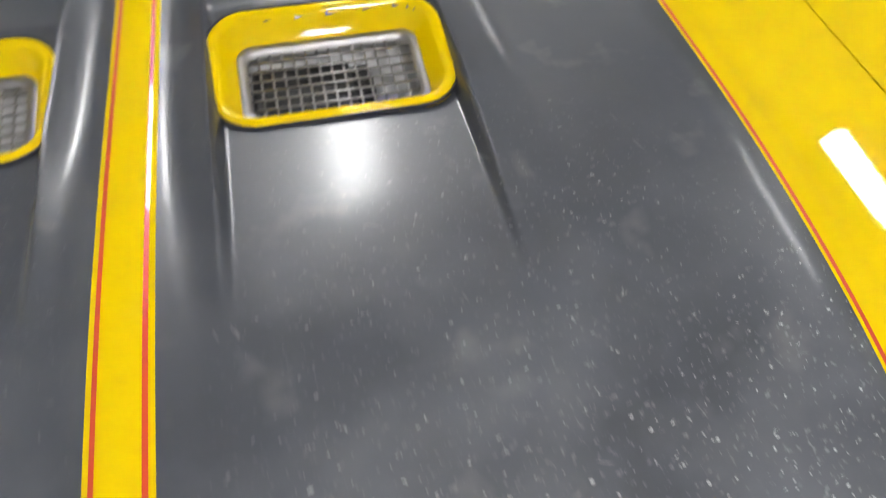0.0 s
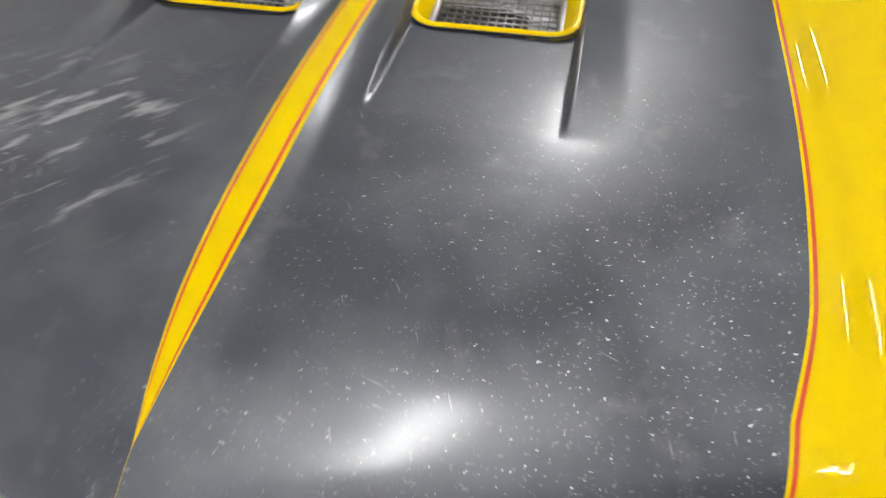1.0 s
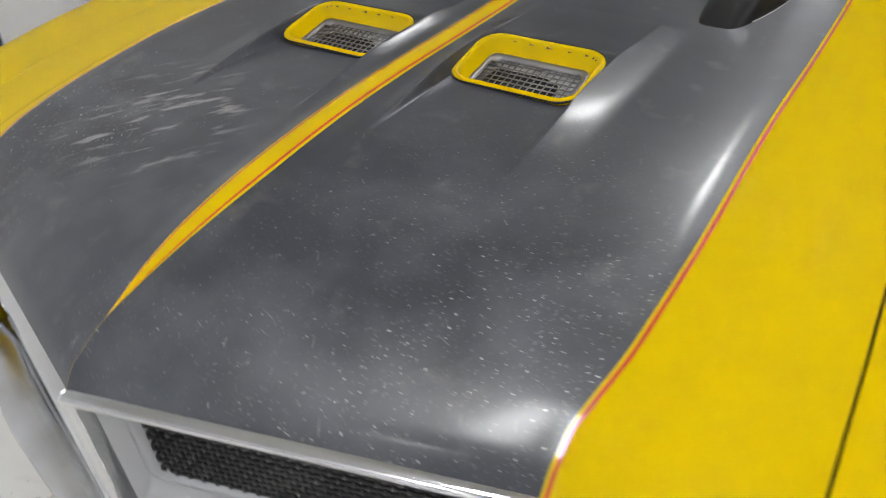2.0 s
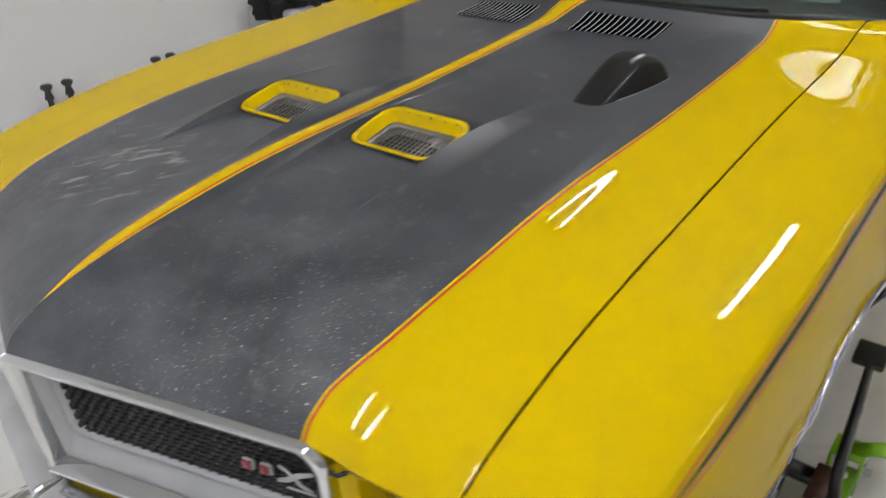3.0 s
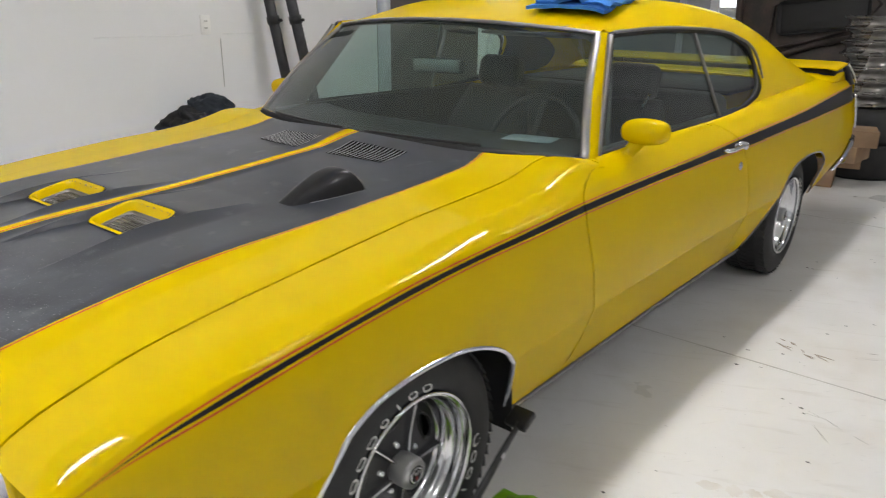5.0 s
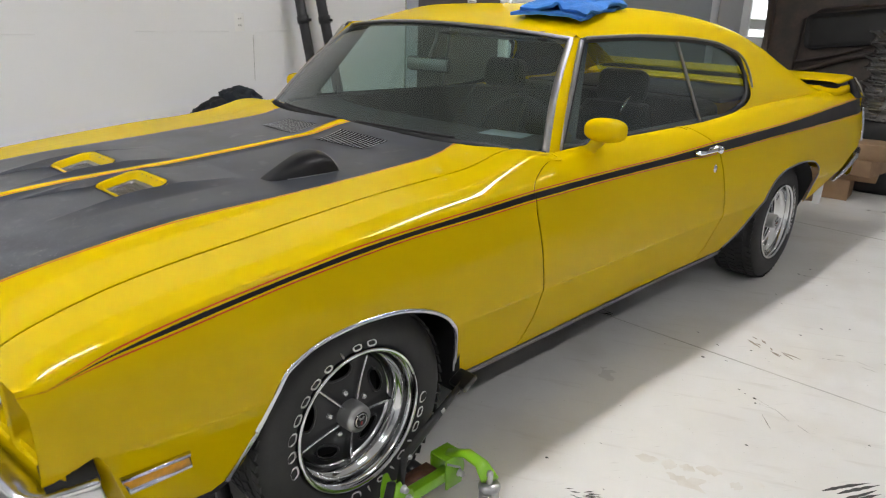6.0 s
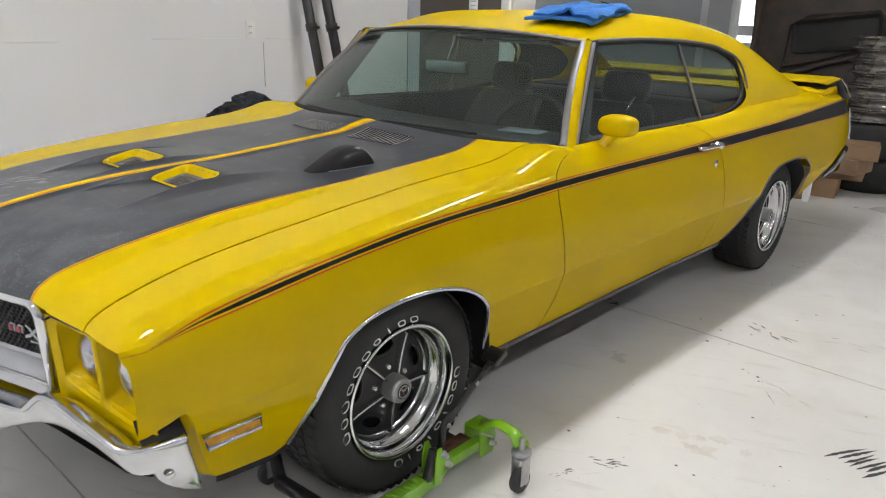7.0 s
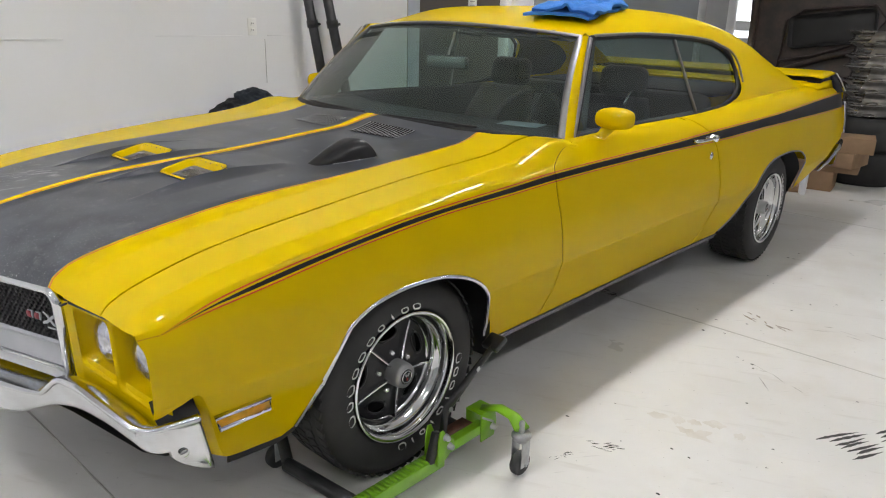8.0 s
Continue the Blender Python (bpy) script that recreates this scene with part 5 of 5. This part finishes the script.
def outlet():
    o = tagged(new("wall_outlet"), "white duplex outlet plate on the wall", "outlet")
    o.location = (WX, 1.60, 1.193)
    part("plate", moved(box(.07, .006, .115, .003), Matrix.Rotation(radians(90), 4, "Z") @ Matrix.Translation((0, -.003, -.0575))), PLASTIC, o)
    for z in (-.021, .021):
        part("socket", moved(box(.034, .004, .028, .003), Matrix.Translation((.006, 0, z - .014)) @ Matrix.Rotation(radians(90), 4, "Z")), PLASTIC, o)
        for s in (-.007, .007):
            part("slot", moved(box(.001, .0035, .010), Matrix.Translation((.0085, s, z - .004))), DARK, o)


outlet()
GAPM = material("joint_grey", (.42, .42, .42), .7, var=.1)
for y0, y1, z in ((-6.0, .35, 1.118), (.9, 1.52, 1.133), (1.72, 2.0, 1.133)):
    b = part("trim", box(.003, y1 - y0, .004, at=(WX + .0015, (y0 + y1) / 2, z)), WALLM)
    tagged(b, "thin horizontal panel joint on the wall", "trim", kind="structure")
b = part("trim", box(.003, .003, .30, at=(WX + .001, 1.70, .81)), GAPM)
tagged(b, "thin vertical panel joint on the wall", "trim", kind="structure")

POLEM = material("dark_steel_tube", (.055, .055, .058), .42, .5, var=.3, scale=15)
for k, (y0, y1, r, x1) in enumerate(((2.15, 1.92, .034, -2.262), (2.36, 2.08, .036, -2.262))):
    p = tagged(new("leaning_pole"), "dark steel pole leaning on the white wall", "pole", "leaning poles")
    d0, d1 = Vector((-2.02, y0, 0)), Vector((x1, y1 - .02, 2.1))
    part("shaft", tube([d0, d0.lerp(d1, .5), d1], r, 14), POLEM, p)
    c = d0.lerp(d1, .58)
    part("clamp", tube([c - (d1 - d0) * .012, c + (d1 - d0) * .012], r * 1.22, 14), BLACKMETAL, p)
    part("clamp_screw", tube([c + Vector((.02, .01, 0)), c + Vector((.06, .02, 0))], .010, 8), BLACKMETAL, p)


def cloth_heap():
    """A heap of dark cloth over a bin."""
    h = tagged(new("cloth_heap"), "crumpled black and navy jackets heaped on a bin", "clothes")
    h.location = (-2.12, 1.40, -.05)
    part("bin", box(.36, .44, .60, .03, 3, at=(0, 0, .05)), material("grey_bin", (.55, .55, .56), .5, var=.1), h, "pale bin")
    for i, (w, d, hh, x, y, z, c) in enumerate(((.18, .27, .14, 0, 0, .60, (.012, .012, .014)), (.15, .13, .09, .01, .05, .71, (.016, .022, .030)), (.16, .11, .09, .03, -.10, .64, (.010, .010, .011)), (.15, .13, .09, .02, .13, .61, (.014, .013, .014)))):
        bm = bmesh.new()
        bmesh.ops.create_icosphere(bm, subdivisions=5, radius=1)
        for v in bm.verts:
            n = noise.fractal(Vector(v.co) * 1.7 + Vector((i * 7, 0, 0)), 1.0, 2.2, 5) * .22
            fold = math.sin(9 * v.co.x + 6 * v.co.y + 5 * noise.noise(v.co * 2 + Vector((i, 3, 1)))) * .05
            v.co *= 1 + n + fold
            v.co = Vector((v.co.x * w, v.co.y * d, max(v.co.z, -.35) * hh))
        part("garment", moved(bm, Matrix.Translation((x, y, z + .05))), material("dark_cloth", c, .85, var=.4, scale=12, fine=300, bump=.4), h)


cloth_heap()


def rack_knobs():
    """Small black clamp heads on a low rail by the wall."""
    for y in (.065, .155, .585, .665):
        k = tagged(new("clamp_head"), "small black clamp head on a low stand", "clamp", "clamps by the wall")
        k.location = (-2.24, y, 0)
        part("post", tube([(0, 0, 0), (0, 0, .435)], .012, 10), BLACKMETAL, k)
        part("head", lathe([(0, .473), (.018, .471), (.026, .462), (.022, .452), (.012, .442), (.016, .423), (.020, .408)], 20, "z"), BLACKMETAL, k)
        part("base", lathe([(0, .012), (.05, .010), (.055, 0)], 20, "z"), BLACKMETAL, k)


rack_knobs()

# ---- back of the garage ----
BROWN = material("brown_door_paint", (.105, .085, .072), .5, var=.12, scale=4)
door = tagged(new("door_1"), "brown flush door with a paper notice", "door", kind="structure")
door.location = (-1.82, 3.19, 0)
part("leaf", box(.84, .03, 2.05, .004, at=(0, 0, .005)), BROWN, door)
part("notice", box(.085, .002, .30, at=(.155, -.017, 1.19)), PLASTIC, door, "white paper notice")
for i in range(5):
    part("notice_line", box(.05, .001, .006, at=(.155, -.0185, 1.43 - .03 * i)), GAPM, door)
part("jamb", box(.07, .05, 2.12, .006, at=(.465, 0, 0)), PLASTIC, door, "white door jamb")
GREYW = material("grey_wall_paint", (.30, .315, .335), .6, var=.06, scale=2)
b = part("trim", box(.004, 2.95, 3.1, at=(-1.297, 4.95, 0)), GREYW, shade=False)
tagged(b, "grey painted wall panel", "wall panel", kind="structure")
win = tagged(new("window_1"), "white framed window with daylight behind", "window", kind="structure")
win.location = (-.83, 6.60, 0)
for x, w in ((-.16, .09), (.16, .05)):
    part("window_frame", box(w, .06, 1.1, .006, at=(x, 0, 1.02)), PLASTIC, win)
part("window_sill", box(.40, .10, .12, .006, at=(0, -.01, 1.02)), PLASTIC, win)
part("pane", box(.30, .004, .95, at=(0, .01, 1.14)), emission("daylight_glass", (.92, .97, 1.0), 2.2), win, "bright daylit pane")
part("parked_shape", box(.26, .01, .10, .02, at=(0, .0, 1.21)), PLASTIC, win)

RUST = material("rusty_primer", (.085, .060, .048), .55, var=.45, scale=5, fine=40, bump=.3, color2=(.042, .035, .031))


def leaning_hood():
    """A spare hood stood on edge, its braced underside to the room."""
    h = tagged(new("spare_hood"), "old brown-black hood leaning with its braced underside outwards", "car hood")
    h.matrix_basis = Matrix.Translation((.38, 6.1, .115)) @ pose(0, 0, 0, -9, -7, 0)
    n = 24
    rows = [[(-.93 + 1.95 * i / n, .03 * math.sin(math.pi * i / n) * 0 + .05 * (2 * i / n - 1) ** 2, z) for i in range(n + 1)] for z in spread(.02, 1.75, 14)]
    thick(part("skin", sheet(rows), RUST, h), .004, 1)

    def rib(pts, r):
        part("brace", tube(pts, r, 8, flat=(1, .6)), RUST, h, "pressed steel brace")

    rib([(-.88, -.02, .05), (-.90, -.02, .9), (-.84, -.02, 1.70)], .05)
    rib([(-.86, -.02, 1.70), (0, -.03, 1.72), (.98, -.02, 1.70)], .05)
    rib([(-.88, -.03, .75), (-.2, -.04, .92), (.4, -.04, 1.0), (.98, -.03, 1.02)], .045)
    rib([(-.62, -.02, .80), (-.55, -.02, 1.3), (-.40, -.02, 1.38), (.20, -.02, 1.36), (.30, -.02, 1.22), (.15, -.02, 1.05), (-.3, -.02, .95), (-.60, -.02, .92)], .02)
    rib([(-.85, -.02, .45), (0, -.03, .52), (.98, -.02, .40)], .04)
    # raised panel; its near-black colour stands for the shade in a recess
    part("panel_recess", box(.75, .01, .30, .05, 4, at=(-.15, -.012, 1.03)), material("recess_shade", (.018, .017, .017), .6, var=.3), h)


leaning_hood()


def stack_item(name, label, z, prof, mat, x, y, cat, group):
    o = tagged(new(name), label, cat, group)
    o.location = (x, y, z)
    part("ring", lathe(prof, 56, "z"), mat, o)


RIMSTEEL = material("old_steel_rim", (.34, .32, .30), .27, .85, var=.4, scale=8, rvar=.1)
z = 0.0
for i in range(2):
    stack_item("stacked_car_tyre", "used black tyre lying in a stack", z, [(.20, .02), (.28, 0), (.315, .03), (.32, .10), (.32, .18), (.315, .25), (.28, .282), (.20, .26), (.19, .14), (.20, .02)], RUBBER, 0.665, 5.78, "tyre", "stack of tyres")
    z += .284
for i in range(7):
    dx = (.0, .014, -.012, .016, -.006, .01, -.01)[i]
    k = (1.0, .96, 1.0, .94, 1.0, .97, 1.0)[i]
    stack_item("steel_rim", "worn bright steel wheel rim in a stack", z, [(.10, .055), (.16, .060), (.180, .045), (.182, .015), (.203 * k, .004), (.216 * k, 0), (.218 * k, .010), (.204 * k, .018), (.186 * k, .034), (.182 * k, .052), (.188 * k, .068), (.204 * k, .080), (.218 * k, .088), (.216 * k, .097), (.205 * k, .096), (.17, .080), (.10, .075)], RIMSTEEL, 0.600 + dx, 5.78, "wheel rim", "stack of rims")
    z += .099

CARD = material("cardboard", (.36, .23, .13), .75, var=.2, scale=8, fine=60, bump=.1)
TIMBER = material("raw_timber", (.42, .28, .16), .65, var=.3, scale=6, fine=50, bump=.15)
for nm, lab, w, d, hh, x, y, zz, rz, m, cat in (
        ("timber_block", "short raw timber block on the floor", .30, .14, .05, 0.299, 4.854, 0, 20, TIMBER, "timber"),
        ("cardboard_box", "small brown cardboard box", .30, .28, .16, 0.465, 5.186, 0, 8, CARD, "box"),
        ("white_carton", "white carton standing on the floor", .05, .12, .16, 0.484, 4.834, 0, 12, PLASTIC, "box"),
        ("cardboard_box", "flat brown cardboard box stacked on another", .42, .34, .12, 0.582, 5.166, .22, -6, CARD, "box"),
        ("cardboard_box", "long brown cardboard box", .46, .30, .06, 0.543, 5.215, .16, 10, CARD, "box"),
        ("cardboard_box", "brown cardboard box on top of the pile", .40, .30, .12, 0.660, 5.147, .34, 14, CARD, "box")):
    ob = part(nm, box(w, d, hh, .004, 2), m)
    ob.matrix_basis = pose(x, y, zz, 0, 0, rz)
    tagged(ob, lab, cat)

# ---- towel on the roof ----
BLUE = material("blue_microfibre", (.035, .19, .58), .9, var=.25, scale=14, fine=400, bump=.6)


def towel():
    """One soft towel folded over once, its upper half rumpled."""
    t = tagged(new("folded_towel"), "folded blue microfibre towel lying on the roof", "towel")
    t.location.z = DROP
    for k in range(2):
        rows = []
        for i in range(45):
            row = []
            for j in range(41):
                u, v = i / 44 - .5, j / 40 - .5
                wob = .020 * noise.noise(Vector((u * 4 + 5 * k, v * 4, 2.0)))
                x = .385 + (.28 - .01 * k) * u * .88 - (.44 - .05 * k) * v * .19 + wob + .02 * k
                y = 1.47 + (.44 - .05 * k) * v + .10 * u + .018 * noise.noise(Vector((u * 5, v * 5, 8.0 + k)))
                n = noise.fractal(Vector((x * 13, y * 10, k * 3.1)), 1.0, 2.0, 4)
                crease = math.exp(-((u + .25 * v + .10) / .035) ** 2) + .7 * math.exp(-((u - .35 * v - .22) / .03) ** 2)
                zr = roof_point(y, min(abs(x) / ROOF_X(y), .97))[2]
                e = max(abs(u), abs(v)) * 2
                z = zr + .004 + k * (.022 + .010 * max(n, -.6) + .012 * crease) - (.006 if e > .95 and k else 0)
                row.append((x, y, z))
            rows.append(row)
        thick(part("towel_fold", sheet(rows), BLUE, t, flip=True), .012, 1)
    part("towel_tag", moved(box(.034, .022, .002), Matrix.Translation((.45, 1.55, roof_point(1.55, .45 / ROOF_X(1.55))[2] + .050)) @ pose(0, 0, 0, 6, 12, 30)), DARK, t, "small dark tag")


towel()

# ---- floor: saw-cut joints and scuffs ----
JOINT = material("floor_joint", (.44, .42, .39), .8, var=.5, scale=3, color2=(.66, .64, .60))
for nm, w, d, x, y in (("trim", 9.0, .006, 2.0, 1.726), ("trim", 9.0, .006, 2.0, -0.676), ("trim", 9.0, .006, 2.0, 4.128)):
    b = part(nm, box(w, d, .0012, at=(x, y, 0)), JOINT)
    tagged(b, "narrow saw-cut joint in the concrete floor", "floor joint", kind="structure")


def scuff(name, label, x, y, n, size, ang, mat, rnd, wide=.055):
    """Dry rubber or paint marks: many thin flecks in one patch."""
    bms = []
    for i in range(n):
        a = radians(ang + rnd.gauss(0, 14))
        u, v = rnd.gauss(0, size * .40), rnd.gauss(0, size * .16)
        L, W = size * rnd.uniform(.15, .55), size * wide * rnd.uniform(.35, 1)
        m = Matrix.Translation((x + u * math.cos(radians(ang)) - v * math.sin(radians(ang)), y + u * math.sin(radians(ang)) + v * math.cos(radians(ang)), .0004 + .00008 * i)) @ Matrix.Rotation(a, 4, "Z")
        b = bmesh.new()
        k = 7
        top = [b.verts.new((L * (j / k - .5), W * math.sin(math.pi * (j + .3) / (k + .6)) * rnd.uniform(.4, 1), 0)) for j in range(k + 1)]
        low = [b.verts.new((L * (j / k - .5), -W * math.sin(math.pi * (j + .3) / (k + .6)) * rnd.uniform(.4, 1), 0)) for j in range(k + 1)]
        for j in range(k):
            b.faces.new((low[j], low[j + 1], top[j + 1], top[j]))
        bms.append(moved(b, m))
    ob = part(name, merge(*bms), mat)
    tagged(ob, label, "floor mark", kind="stuff")


rnd = random.Random(4)
MARK = material("rubber_mark", (.06, .058, .056), .7, var=.3, scale=40)
SCRUB = material("brown_scuff", (.33, .30, .27), .7, var=.3, scale=40)
FAINT = material("faint_stain", (.66, .62, .56), .5, var=.3, scale=12, color2=(.78, .76, .73))
TAN = material("tan_stain", (.42, .36, .30), .6, var=.3, scale=20)


def strokes(x, y, n, length, step, ang, rnd):
    """Broad side-by-side brush strokes with tapered ends."""
    bms = []
    for i in range(n):
        b = bmesh.new()
        L, off = length * rnd.uniform(.7, 1.1), rnd.uniform(-.02, .02)
        k = 12
        bow = rnd.uniform(-.004, .004)
        wide = [.5 * step * rnd.uniform(.45, .80) * min(1, .25 + 3 * j / k, .12 + 2.2 * (k - j) / k) for j in range(k + 1)]
        top = [b.verts.new((L * (j / k - .5), bow * math.sin(math.pi * j / k) + wide[j], 0)) for j in range(k + 1)]
        low = [b.verts.new((L * (j / k - .5), bow * math.sin(math.pi * j / k) - wide[j] * rnd.uniform(.8, 1), 0)) for j in range(k + 1)]
        for j in range(k):
            b.faces.new((low[j], low[j + 1], top[j + 1], top[j]))
        bms.append(moved(b, Matrix.Translation((x, y, .0005)) @ Matrix.Rotation(radians(ang), 4, "Z") @ Matrix.Translation((off, (i - n / 2) * step, 0)) @ Matrix.Rotation(radians(rnd.gauss(0, 2.5)), 4, "Z")))
    tagged(part("floor_scuffs", merge(*bms), MARK), "black brush strokes on the pale floor", "floor mark", kind="stuff")


strokes(1.799, 1.14, 7, .17, .020, 62, rnd)
strokes(1.907, 1.277, 7, .17, .020, 62, rnd)
scuff("floor_scuffs", "small dark scribble on the pale floor", 1.213, 0.53, 16, .07, 40, MARK, rnd)
scuff("floor_scuffs", "dark oil mark under the car", 0.51, 1.746, 14, .11, 10, MARK, rnd)
scuff("floor_scuffs", "faint tan stain on the floor", 1.223, 1.941, 10, .16, -20, TAN, rnd)
scuff("floor_scuffs", "faint brown brushed marks on the floor", -0.545, -0.890, 60, .10, 75, SCRUB, rnd, .030)
scuff("floor_scuffs", "cluster of small dark scrapes on the floor", 1.15, 0.40, 12, .05, 70, MARK, rnd, .05)
scuff("floor_scuffs", "broad faint tan stain on the floor", 1.43, 0.86, 9, .22, 20, FAINT, rnd, .20)
scuff("floor_scuffs", "thin scratches in the floor paint", 1.42, 1.42, 5, .22, -35, SCRUB, rnd, .012)
scuff("floor_scuffs", "thin scratches in the floor paint", 1.62, 2.10, 6, .26, 20, SCRUB, rnd, .012)
flecks = []
for i in range(150):
    x, y = rnd.uniform(.9, 2.6), rnd.uniform(-.2, 5.0)
    s = rnd.uniform(.002, .008)
    b = bmesh.new()
    bmesh.ops.create_circle(b, cap_ends=True, segments=7, radius=s, matrix=Matrix.Translation((x, y, .0006)) @ Matrix.Diagonal((1, rnd.uniform(.4, 1), 1, 1)))
    for v in b.verts:
        v.co.x += rnd.uniform(-.3, .3) * s
    flecks.append(b)
tagged(part("floor_flecks", merge(*flecks), MARK), "small dark paint flecks on the floor", "floor mark", kind="stuff")
